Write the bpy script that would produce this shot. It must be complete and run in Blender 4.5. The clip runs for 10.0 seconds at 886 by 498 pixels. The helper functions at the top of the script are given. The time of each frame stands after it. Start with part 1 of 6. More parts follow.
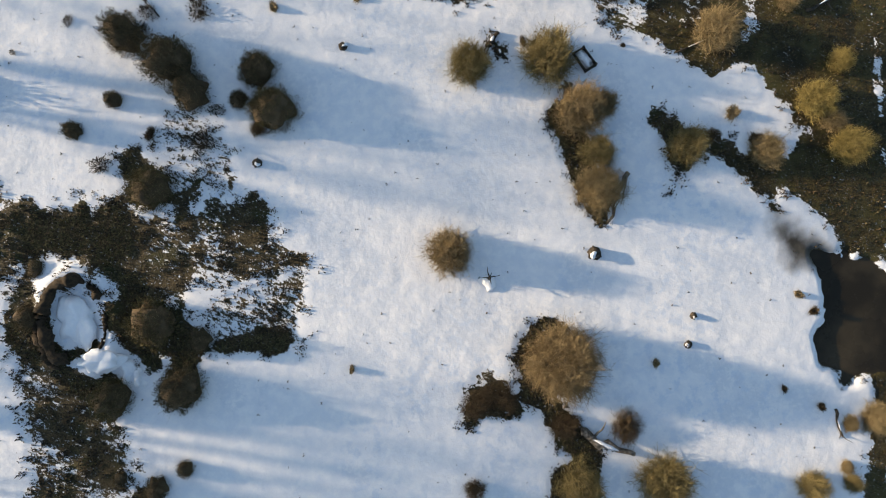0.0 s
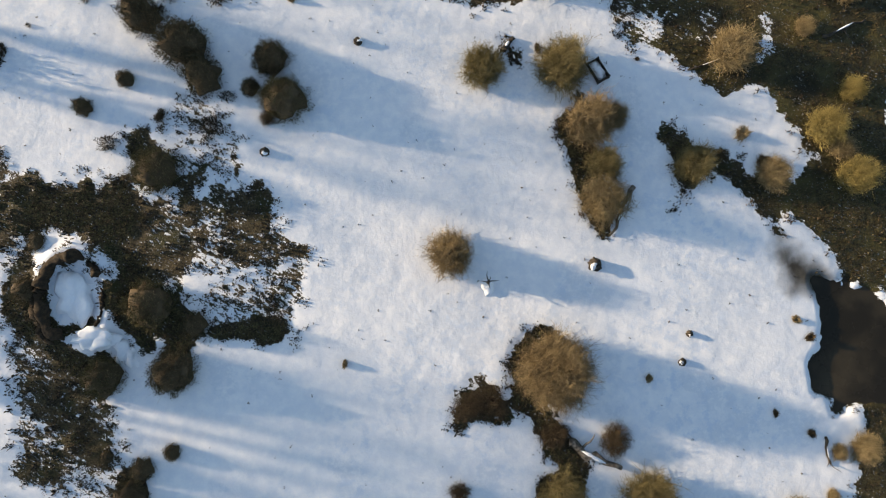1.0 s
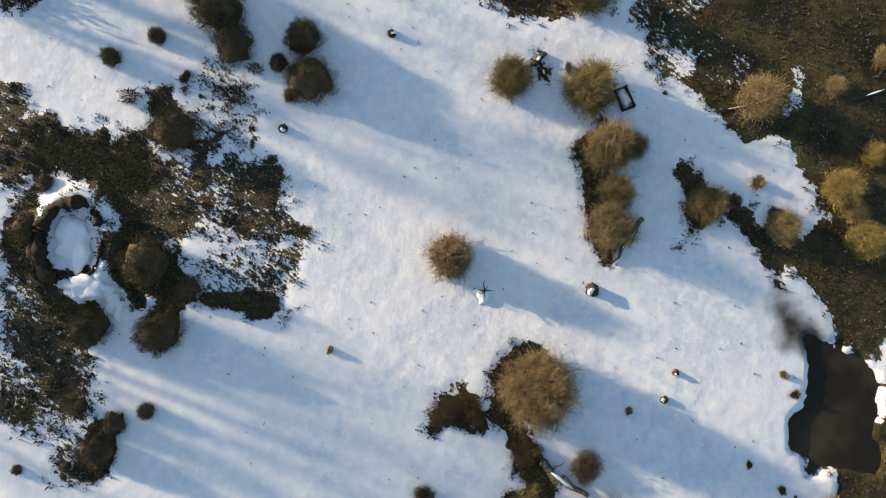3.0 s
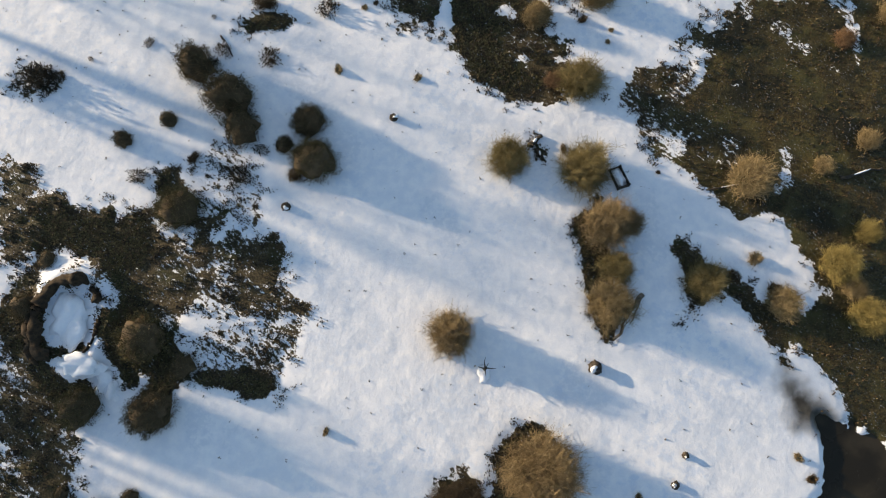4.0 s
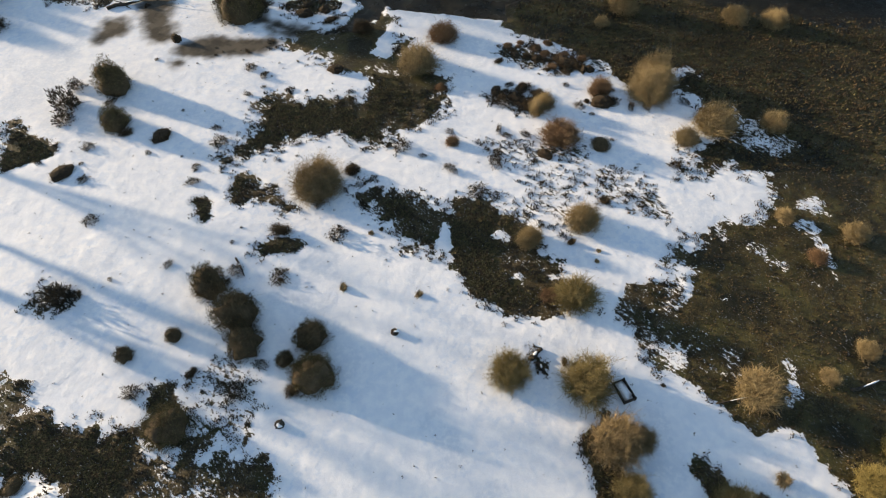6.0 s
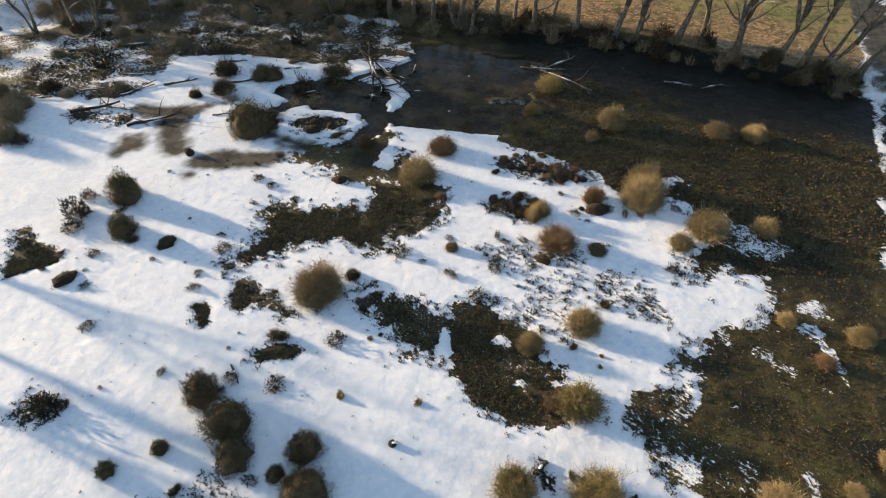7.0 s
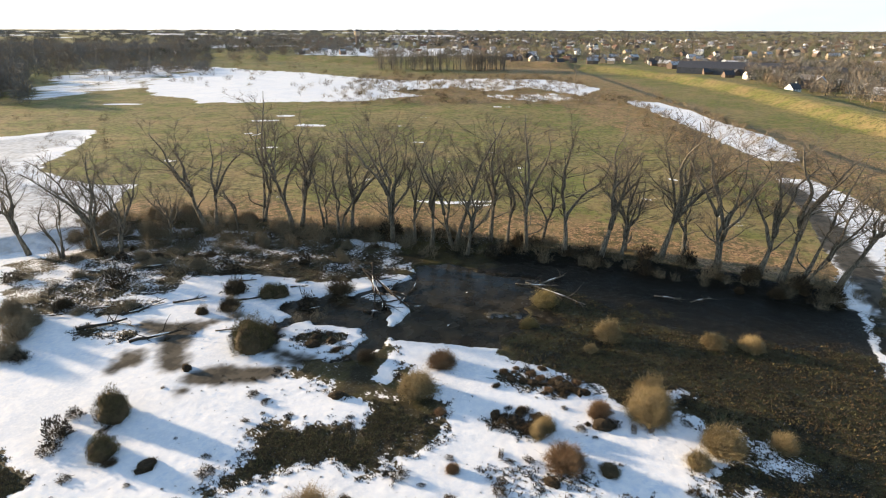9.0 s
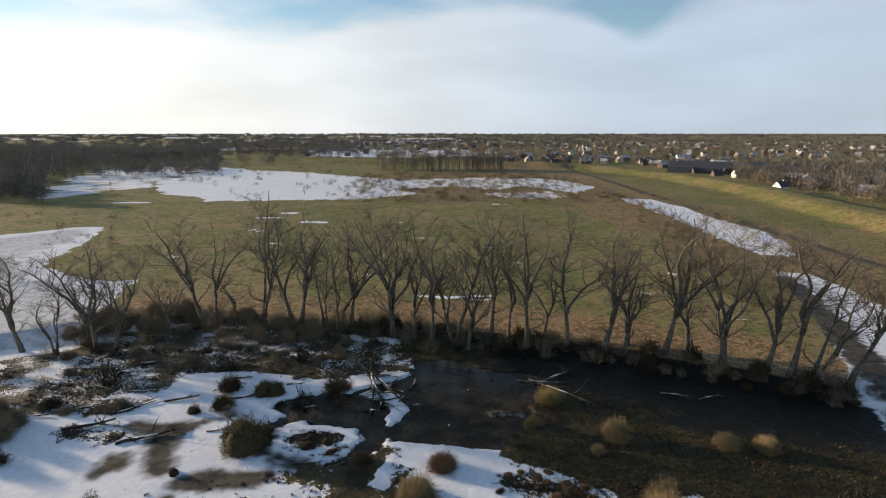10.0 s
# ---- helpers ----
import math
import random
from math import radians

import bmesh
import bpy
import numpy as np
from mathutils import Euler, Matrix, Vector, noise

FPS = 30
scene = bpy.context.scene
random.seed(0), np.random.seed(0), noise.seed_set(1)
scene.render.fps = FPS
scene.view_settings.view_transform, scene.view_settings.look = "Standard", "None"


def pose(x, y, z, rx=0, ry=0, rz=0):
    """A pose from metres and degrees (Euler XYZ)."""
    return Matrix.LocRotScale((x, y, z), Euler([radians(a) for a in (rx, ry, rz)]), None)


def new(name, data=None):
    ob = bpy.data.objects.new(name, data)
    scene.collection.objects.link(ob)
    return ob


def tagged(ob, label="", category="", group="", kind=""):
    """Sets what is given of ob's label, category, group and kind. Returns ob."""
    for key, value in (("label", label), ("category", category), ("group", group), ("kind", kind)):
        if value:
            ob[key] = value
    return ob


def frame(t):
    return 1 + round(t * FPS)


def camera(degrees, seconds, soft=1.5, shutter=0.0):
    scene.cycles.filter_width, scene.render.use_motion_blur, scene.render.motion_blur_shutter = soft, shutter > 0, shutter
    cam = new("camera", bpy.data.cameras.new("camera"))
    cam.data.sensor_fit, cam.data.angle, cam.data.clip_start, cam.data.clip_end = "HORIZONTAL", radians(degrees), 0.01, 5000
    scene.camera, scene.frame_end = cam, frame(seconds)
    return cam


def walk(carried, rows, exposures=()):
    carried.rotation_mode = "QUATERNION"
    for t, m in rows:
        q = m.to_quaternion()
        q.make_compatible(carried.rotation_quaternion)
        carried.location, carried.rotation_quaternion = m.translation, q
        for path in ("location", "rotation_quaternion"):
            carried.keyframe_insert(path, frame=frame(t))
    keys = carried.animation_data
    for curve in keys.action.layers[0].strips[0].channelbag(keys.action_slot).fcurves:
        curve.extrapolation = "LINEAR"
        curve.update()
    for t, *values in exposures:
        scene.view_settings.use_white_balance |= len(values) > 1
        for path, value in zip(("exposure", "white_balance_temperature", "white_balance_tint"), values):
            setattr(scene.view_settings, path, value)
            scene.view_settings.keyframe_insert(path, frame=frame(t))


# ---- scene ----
# ---------- camera ----------
cam = camera(78.0, 10.0, soft=1.05)
EYE_HEIGHT = 36.0
PATH = [
    (0.0, 4.41, 0.03, -11.75), (0.5, 4.45, -0.04, -10.25), (1.0, 4.52, -0.17, -7.88),
    (1.5, 4.55, -0.33, -5.43), (2.0, 4.60, -0.50, -2.87), (2.2, 4.61, -0.55, -1.87),
    (2.5, 4.61, -0.64, -0.33), (2.8, 4.62, -0.70, 0.64), (3.0, 4.69, -0.71, 0.83),
    (3.3, 5.62, -0.72, 0.86), (3.5, 7.40, -0.73, 0.86), (4.0, 12.66, -0.72, 0.76),
    (4.5, 18.22, -0.66, 0.65), (5.0, 23.75, -0.60, 0.57), (5.5, 29.25, -0.58, 0.53),
    (5.75, 32.01, -0.56, 0.49), (6.25, 37.51, -0.52, 0.42), (6.75, 43.00, -0.48, 0.34),
    (7.0, 45.72, -0.46, 0.32), (7.5, 51.24, -0.42, 0.26), (8.0, 56.76, -0.37, 0.22),
    (8.5, 62.28, -0.25, 0.12), (9.0, 67.81, -0.13, 0.02), (9.5, 73.30, -0.04, 0.00),
    (10.0, 77.70, 0.03, -0.01),
]
EXPOSURE = [(0.0, 1.02, 6980, 8), (3.5, 1.02, 6980, 8), (5.5, 1.08, 7060, 8), (7.0, 1.26, 7220, 8), (9.0, 1.44, 7180, 9), (10.0, 0.58, 6780, 10)]
walk(cam, [(t, pose(0, 0, EYE_HEIGHT, rx, ry, rz)) for t, rx, ry, rz in PATH], EXPOSURE)

# ---------- sky and sun ----------
SUN_ELEVATION = 9.8
SUN_AZIMUTH = -68.0          # degrees from +y towards +x
to_sun = Vector((math.sin(radians(SUN_AZIMUTH)) * math.cos(radians(SUN_ELEVATION)),
                 math.cos(radians(SUN_AZIMUTH)) * math.cos(radians(SUN_ELEVATION)),
                 math.sin(radians(SUN_ELEVATION))))
world = bpy.data.worlds.new("winter_sky")
scene.world = world
world.use_nodes = True
wn, wl = world.node_tree.nodes, world.node_tree.links
wn.clear()
sky = wn.new("ShaderNodeTexSky")
sky.sky_type, sky.sun_disc = "NISHITA", False
sky.sun_elevation, sky.sun_rotation = radians(SUN_ELEVATION), radians(SUN_AZIMUTH)
sky.air_density, sky.dust_density, sky.ozone_density = 1.0, 0.35, 2.6
coord = wn.new("ShaderNodeTexCoord")
parts = wn.new("ShaderNodeSeparateXYZ")
squash = wn.new("ShaderNodeMapping")
squash.inputs["Scale"].default_value = (1.1, 1.1, 4.5)
squash.inputs["Location"].default_value = (0.35, 0.0, 0.0)
veil = wn.new("ShaderNodeTexNoise")
veil.inputs["Scale"].default_value, veil.inputs["Detail"].default_value = 1.5, 5.0
veil.inputs["Roughness"].default_value = 0.5
low = wn.new("ShaderNodeMapRange")          # the haze lies along the horizon
for s_, v_ in zip(low.inputs[1:5], (0.03, 0.20, 0.60, 0.02)):
    s_.default_value = v_
total = wn.new("ShaderNodeMath")
total.operation = "ADD"
cover_ = wn.new("ShaderNodeMapRange")
cover_.interpolation_type = "SMOOTHSTEP"
for s_, v_ in zip(cover_.inputs[1:5], (0.50, 0.76, 0.0, 0.93)):
    s_.default_value = v_
thin = wn.new("ShaderNodeMapRange")         # a thin veil, gone higher up
for s_, v_ in zip(thin.inputs[1:5], (0.12, 0.5, 0.08, 0.0)):
    s_.default_value = v_
most = wn.new("ShaderNodeMath")
most.operation = "MAXIMUM"
glow = wn.new("ShaderNodeVectorMath")       # thin cloud is brighter towards the sun
glow.operation = "DOT_PRODUCT"
glow.inputs[1].default_value = to_sun
glow_map = wn.new("ShaderNodeMapRange")
glow_map.interpolation_type = "SMOOTHSTEP"
for s_, v_ in zip(glow_map.inputs[1:5], (0.0, 1.05, 0.0, 1.0)):
    s_.default_value = v_
cloud = wn.new("ShaderNodeMix")
cloud.data_type = "RGBA"
cloud.inputs[6].default_value, cloud.inputs[7].default_value = (2.9, 3.5, 4.35, 1), (6.2, 6.2, 6.1, 1)
mixc = wn.new("ShaderNodeMix")
mixc.data_type = "RGBA"
back = wn.new("ShaderNodeBackground")
back.inputs["Strength"].default_value = 0.126
wout = wn.new("ShaderNodeOutputWorld")


def sky_math(op, a, b=0.0, c=0.0):
    n = wn.new("ShaderNodeMath")
    n.operation = op
    for s_, v_ in zip(n.inputs, (a, b, c)):
        if isinstance(v_, bpy.types.NodeSocket):
            wl.new(v_, s_)
        else:
            s_.default_value = v_
    return n.outputs[0]


def sky_bump(x, mid, width, height):
    """A smooth rise of that height round mid."""
    d = sky_math("DIVIDE", sky_math("SUBTRACT", x, mid), width)
    return sky_math("MULTIPLY", sky_math("POWER", math.e, sky_math("MULTIPLY", sky_math("MULTIPLY", d, d), -1.0)), height)


def cloud_level():
    """Height in the sky above the uneven top of the cloud bank: a broad arch, a blue gap and a high veil beside it."""
    az = sky_math("ARCTAN2", parts.outputs["X"], parts.outputs["Y"])
    top = sky_math("ADD", sky_bump(az, 0.07, 0.26, 0.075), sky_bump(az, 0.60, 0.22, 0.16))
    top = sky_math("ADD", top, sky_bump(az, 0.32, 0.055, -0.055))
    top = sky_math("ADD", top, sky_bump(az, -0.30, 0.12, -0.035))
    return sky_math("SUBTRACT", sky_math("ADD", parts.outputs["Z"], 0.035), top)


wl.new(coord.outputs["Generated"], squash.inputs["Vector"])
wl.new(coord.outputs["Generated"], parts.inputs["Vector"])
wl.new(cloud_level(), low.inputs[0])
wl.new(coord.outputs["Generated"], glow.inputs[0])
wl.new(glow.outputs["Value"], glow_map.inputs[0])
wl.new(glow_map.outputs[0], cloud.inputs[0])
streak = wn.new("ShaderNodeTexNoise")        # thicker and thinner bands in the cloud
streak.inputs["Scale"].default_value, streak.inputs["Detail"].default_value = 2.6, 4.0
wl.new(squash.outputs["Vector"], streak.inputs["Vector"])
banded = wn.new("ShaderNodeMix")
banded.data_type, banded.blend_type = "RGBA", "MULTIPLY"
banded.inputs[0].default_value = 1.0
wl.new(cloud.outputs[2], banded.inputs[6])
wl.new(sky_math("MULTIPLY_ADD", streak.outputs["Fac"], 0.5, 0.72), banded.inputs[7])
wl.new(banded.outputs[2], mixc.inputs[7])
wl.new(squash.outputs["Vector"], veil.inputs["Vector"])
wl.new(veil.outputs["Fac"], total.inputs[0])
wl.new(low.outputs[0], total.inputs[1])
wl.new(total.outputs[0], cover_.inputs[0])
wl.new(parts.outputs["Z"], thin.inputs[0])
wl.new(cover_.outputs[0], most.inputs[0])
wl.new(thin.outputs[0], most.inputs[1])
wl.new(most.outputs[0], mixc.inputs[0])
wl.new(sky.outputs["Color"], mixc.inputs[6])
wl.new(mixc.outputs[2], back.inputs["Color"])
wl.new(back.outputs[0], wout.inputs["Surface"])

sun_data = bpy.data.lights.new("sun", "SUN")
sun_data.energy, sun_data.angle, sun_data.color = 5.0, radians(0.9), (1.0, 0.795, 0.57)
sun = new("sun", sun_data)
sun.matrix_world = to_sun.to_track_quat("Z", "Y").to_matrix().to_4x4()


# ---------- materials ----------
class Nodes:
    """Small builder for a node material."""

    def __init__(self, name):
        self.m = bpy.data.materials.new(name)
        self.m.use_nodes = True
        self.t = self.m.node_tree
        self.b = self.t.nodes["Principled BSDF"]
        self.b.inputs["Specular IOR Level"].default_value = 0.3
        self.geo = self.t.nodes.new("ShaderNodeNewGeometry")
        self.pos = self.geo.outputs["Position"]

    def put(self, socket, value):
        if isinstance(value, bpy.types.NodeSocket):
            self.t.links.new(value, socket)
        elif isinstance(value, tuple) and len(value) == 3 and socket.type == "RGBA":
            socket.default_value = (*value, 1)
        else:
            socket.default_value = value

    def noise(self, scale, detail=4.0, rough=0.55, where=None, stretch=None):
        n = self.t.nodes.new("ShaderNodeTexNoise")
        vec = where or self.pos
        if stretch:
            mp = self.t.nodes.new("ShaderNodeMapping")
            mp.inputs["Scale"].default_value = stretch
            self.put(mp.inputs["Vector"], vec)
            vec = mp.outputs["Vector"]
        self.put(n.inputs["Vector"], vec)
        n.inputs["Scale"].default_value, n.inputs["Detail"].default_value = scale, detail
        n.inputs["Roughness"].default_value = rough
        return n.outputs["Fac"]

    def math(self, op, a, b=0.0, c=0.0):
        n = self.t.nodes.new("ShaderNodeMath")
        n.operation = op
        for s, v in zip(n.inputs, (a, b, c)):
            self.put(s, v)
        return n.outputs[0]

    def ramp(self, x, lo, hi, a=0.0, b=1.0):
        n = self.t.nodes.new("ShaderNodeMapRange")
        n.interpolation_type = "SMOOTHSTEP"
        for s, v in zip(n.inputs, (x, lo, hi, a, b)):
            self.put(s, v)
        return n.outputs[0]

    def mix(self, f, a, b):
        n = self.t.nodes.new("ShaderNodeMix")
        n.data_type = "RGBA"
        self.put(n.inputs[0], f), self.put(n.inputs[6], a), self.put(n.inputs[7], b)
        return n.outputs[2]

    def attr(self, name):
        n = self.t.nodes.new("ShaderNodeAttribute")
        n.attribute_name = name
        return n.outputs["Fac"]

    def rand(self):
        return self.t.nodes.new("ShaderNodeObjectInfo").outputs["Random"]

    def island(self):
        return self.geo.outputs["Random Per Island"]

    def bump(self, height, strength, distance):
        n = self.t.nodes.new("ShaderNodeBump")
        n.inputs["Strength"].default_value, n.inputs["Distance"].default_value = strength, distance
        self.put(n.inputs["Height"], height)
        self.put(self.b.inputs["Normal"], n.outputs["Normal"])

    def done(self, colour, rough=0.9):
        self.put(self.b.inputs["Base Color"], colour)
        self.put(self.b.inputs["Roughness"], rough)
        return self.m


def plant_material(name, dark, light, rough=0.85):
    """Stems, blades or leaves, varied from piece to piece and from plant to plant."""
    n = Nodes(name)
    c = n.mix(n.island(), dark, light)
    c = n.mix(n.math("MULTIPLY", n.rand(), 0.35), c, tuple(0.6 * a + 0.4 * b for a, b in zip(dark, light)))
    g = n.ramp(n.noise(2.5, 3.0), 0.35, 0.7)
    return n.done(n.mix(n.math("MULTIPLY", g, 0.4), c, dark), rough)


def plain_material(name, a, b, scale=3.0, rough=0.8, bump=0.3, metal=0.0):
    n = Nodes(name)
    f = n.noise(scale, 6.0)
    g = n.noise(scale * 8, 4.0)
    n.bump(g, bump, 0.05)
    n.b.inputs["Metallic"].default_value = metal
    return n.done(n.mix(n.ramp(n.math("ADD", n.math("MULTIPLY", g, 0.4), n.math("MULTIPLY", f, 0.6)), 0.35, 0.65), a, b), rough)


def bark_material(name, a, b):
    n = Nodes(name)
    f = n.noise(5.0, 5.0, stretch=(1, 1, 0.25))
    n.bump(n.noise(18.0, 4.0, stretch=(1, 1, 0.2)), 0.6, 0.03)
    return n.done(n.mix(n.ramp(f, 0.35, 0.7), a, b), 0.95)


def ground_material():
    n = Nodes("winter_ground")
    bare, marsh, meadow, slush, wet = (n.attr(k) for k in ("bare", "marsh", "meadow", "slush", "wet"))
    litter, mud_shade = n.attr("litter"), n.attr("mud_shade")
    comb = n.t.nodes.new("ShaderNodeMapping")      # plants and drifts run in streaks
    comb.vector_type = "TEXTURE"
    comb.inputs["Rotation"].default_value, comb.inputs["Scale"].default_value = (0, 0, radians(-42)), (1.4, 0.75, 1)
    n.put(comb.inputs["Vector"], n.pos)
    fine = n.noise(3.6, 7.0, 0.66, comb.outputs["Vector"])
    clump = n.noise(2.5, 4.0, 0.5, comb.outputs["Vector"])
    grain = n.noise(9.0, 5.0, 0.6)
    broad = n.noise(0.22, 4.0)
    # peat and heather
    peat = n.mix(n.ramp(grain, 0.35, 0.68), (0.026, 0.020, 0.011), (0.090, 0.070, 0.036))
    peat = n.mix(n.ramp(n.noise(0.6, 4.0), 0.45, 0.7), peat, (0.034, 0.034, 0.013))
    # waterlogged grass
    tussock = n.noise(2.1, 4.0, 0.6)
    reed = n.mix(n.ramp(grain, 0.3, 0.7), (0.015, 0.012, 0.005), (0.084, 0.063, 0.025))
    reed = n.mix(n.ramp(tussock, 0.48, 0.70), reed, (0.078, 0.063, 0.024))
    reed = n.mix(n.ramp(n.noise(0.35, 5.0), 0.42, 0.66), reed, (0.060, 0.053, 0.019))
    reed = n.mix(n.ramp(n.noise(0.16, 6.0, 0.65), 0.46, 0.62), reed, (0.018, 0.017, 0.009))
    # near-black wet ground, with the bank trees' shade painted into its colour
    reed = n.mix(n.ramp(n.math("ADD", mud_shade, n.math("MULTIPLY", n.math("SUBTRACT", n.noise(0.5, 5.0, 0.6), 0.5), 1.4)), 0.2, 0.9), reed, (0.010, 0.009, 0.006))
    # pasture
    turf = n.mix(n.ramp(broad, 0.35, 0.65), (0.140, 0.181, 0.037), (0.222, 0.222, 0.073))
    turf = n.mix(n.ramp(n.noise(0.03, 6.0, 0.6), 0.42, 0.60), turf, (0.298, 0.240, 0.108))
    turf = n.mix(n.ramp(n.noise(0.5, 4.0, 0.6, None, (0.16, 1.3, 1.0)), 0.45, 0.68, 0.0, 0.55), turf, (0.146, 0.135, 0.042))
    turf = n.mix(n.ramp(grain, 0.3, 0.75, 0.0, 0.6), turf, (0.135, 0.126, 0.040))
    leaves = n.mix(n.ramp(n.noise(2.2, 7.0, 0.75), 0.40, 0.60), (0.110, 0.066, 0.034), (0.45, 0.285, 0.155))
    turf = n.mix(n.ramp(n.math("ADD", litter, n.math("MULTIPLY", n.math("SUBTRACT", n.noise(0.35, 6.0, 0.65), 0.5), 3.0)), 0.3, 0.95), turf, leaves)
    turf = n.mix(n.ramp(n.noise(0.8, 7.0, 0.72), 0.45, 0.58, 0.0, 0.9), turf, (0.088, 0.078, 0.033))
    turf = n.mix(n.ramp(n.noise(0.13, 6.0, 0.68), 0.5, 0.6, 0.0, 0.5), turf, (0.281, 0.193, 0.096))
    soil = n.mix(n.ramp(marsh, 0.3, 0.7), peat, reed)
    soil = n.mix(n.ramp(meadow, 0.3, 0.7), soil, turf)
    # snow, with a grainy crust and thin wind-blown places
    crust = n.noise(1.4, 6.0, 0.6)
    snow = n.mix(n.ramp(crust, 0.35, 0.7), (0.71, 0.73, 0.77), (0.81, 0.81, 0.815))
    snow = n.mix(n.ramp(n.noise(0.12, 4.0), 0.5, 0.75, 0.0, 0.5), snow, (0.74, 0.77, 0.82))
    thaw = n.math("MULTIPLY", n.ramp(n.noise(0.09, 3.0), 0.42, 0.6), n.ramp(n.noise(1.1, 7.0, 0.68), 0.47, 0.62))
    snow = n.mix(n.math("MULTIPLY", thaw, 0.75), snow, (0.56, 0.63, 0.73))
    snow = n.mix(n.ramp(n.math("MULTIPLY", n.ramp(n.noise(0.16, 3.0), 0.45, 0.6), n.noise(3.2, 5.0, 0.65)), 0.36, 0.56, 0.0, 0.55), snow, (0.60, 0.64, 0.70))
    snow = n.mix(n.ramp(n.noise(14.0, 3.0), 0.62, 0.75, 0.0, 0.35), snow, (0.52, 0.54, 0.58))
    melt = n.mix(n.ramp(n.noise(0.5, 3.0), 0.4, 0.6), (0.046, 0.041, 0.033), (0.088, 0.077, 0.061))
    edge = n.math("ADD", bare, n.math("MULTIPLY", n.math("SUBTRACT", n.math("ADD", n.math("MULTIPLY", clump, 0.26), n.math("ADD", n.math("MULTIPLY", fine, 0.42), n.math("ADD", n.math("MULTIPLY", grain, 0.22), n.math("MULTIPLY", n.noise(0.8, 5.0, 0.6), 0.10)))), 0.5), 3.1))
    open_soil = n.ramp(edge, -0.07, 0.07)
    sl = n.ramp(n.math("ADD", slush, n.math("MULTIPLY", n.math("SUBTRACT", n.noise(0.7, 4.0, 0.5), 0.5), 0.5)), 0.15, 0.85)
    snow = n.mix(sl, snow, melt)
    frost = n.math("MULTIPLY", n.ramp(n.noise(6.5, 3.0, 0.6, comb.outputs["Vector"]), 0.61, 0.68), n.ramp(n.noise(0.45, 4.0), 0.38, 0.62, 0.15, 0.85))
    frost = n.math("MULTIPLY", frost, n.ramp(n.math("MAXIMUM", meadow, n.math("MULTIPLY", marsh, 0.65)), 0.3, 0.9, 1.0, 0.0))
    col = n.mix(open_soil, snow, n.mix(frost, soil, (0.62, 0.64, 0.68)))
    rough = n.ramp(n.math("MULTIPLY", open_soil, wet), 0.0, 1.0, 0.75, 0.55)
    h = n.math("ADD", n.math("MULTIPLY", crust, 0.55), n.math("MULTIPLY", grain, n.math("ADD", 0.09, n.math("MULTIPLY", open_soil, 2.2))))
    h = n.math("ADD", h, n.math("MULTIPLY", tussock, n.math("MULTIPLY", open_soil, 2.6)))
    n.bump(h, 0.5, 0.14)
    n.b.inputs["Specular IOR Level"].default_value = 0.12
    return n.done(col, rough)


def water_material():
    n = Nodes("dark_bog_water")
    n.b.inputs["Specular IOR Level"].default_value = 0.16
    n.bump(n.noise(1.2, 4.0), 0.08, 0.05)
    c = n.mix(n.ramp(n.noise(0.3, 4.0), 0.4, 0.65), (0.016, 0.013, 0.008), (0.042, 0.033, 0.020))
    return n.done(c, n.ramp(n.noise(0.5, 4.0), 0.4, 0.75, 0.2, 0.45))


GROUND = ground_material()
WATER = water_material()
SNOW = plain_material("settled_snow", (0.80, 0.81, 0.84), (0.88, 0.88, 0.88), 4.0, 0.7, 0.3)
EARTH = plain_material("peaty_earth", (0.018, 0.013, 0.008), (0.060, 0.040, 0.022), 5.0, 0.95, 0.8)
BARK = bark_material("grey_brown_bark", (0.080, 0.069, 0.052), (0.225, 0.195, 0.150))
DEADWOOD = bark_material("weathered_wood", (0.06, 0.048, 0.036), (0.26, 0.22, 0.175))
DARKWOOD = bark_material("wet_dead_wood", (0.020, 0.016, 0.012), (0.075, 0.060, 0.045))
TWIG = plant_material("tree_twigs", (0.095, 0.074, 0.054), (0.26, 0.205, 0.145))
# far twigs greyer than near ones: some distance haze put into the colour
WOOD_GREY = plant_material("hazed_far_twigs", (0.080, 0.076, 0.070), (0.220, 0.208, 0.190))
EVERGREEN = plant_material("distant_evergreens", (0.016, 0.022, 0.012), (0.045, 0.055, 0.028))
TONES = {
    "brown": plant_material("brown_twigs", (0.088, 0.062, 0.030), (0.40, 0.30, 0.160)),
    "umber": plant_material("umber_twigs", (0.030, 0.020, 0.011), (0.140, 0.098, 0.052)),
    "olive": plant_material("olive_twigs", (0.078, 0.062, 0.024), (0.36, 0.285, 0.125)),
    "straw": plant_material("straw_twigs", (0.105, 0.076, 0.036), (0.40, 0.31, 0.165)),
    "yellow": plant_material("yellow_twigs", (0.11, 0.084, 0.026), (0.38, 0.305, 0.11)),
    "rust": plant_material("rust_twigs", (0.080, 0.046, 0.022), (0.33, 0.21, 0.118)),
    "grey": plant_material("grey_brown_twigs", (0.090, 0.072, 0.046), (0.37, 0.30, 0.20)),
    "dark": plant_material("dark_needles", (0.028, 0.024, 0.012), (0.165, 0.132, 0.068)),
    "darkolive": plant_material("dark_olive_needles", (0.032, 0.029, 0.011), (0.180, 0.148, 0.062)),
    "bog": plant_material("bog_sedge_blades", (0.036, 0.033, 0.014), (0.165, 0.142, 0.066)),
    "wispy": plant_material("brushwood_twigs", (0.095, 0.078, 0.050), (0.29, 0.235, 0.155)),
    "scrub": plant_material("heather_sprigs", (0.012, 0.010, 0.007), (0.062, 0.048, 0.030)),
}


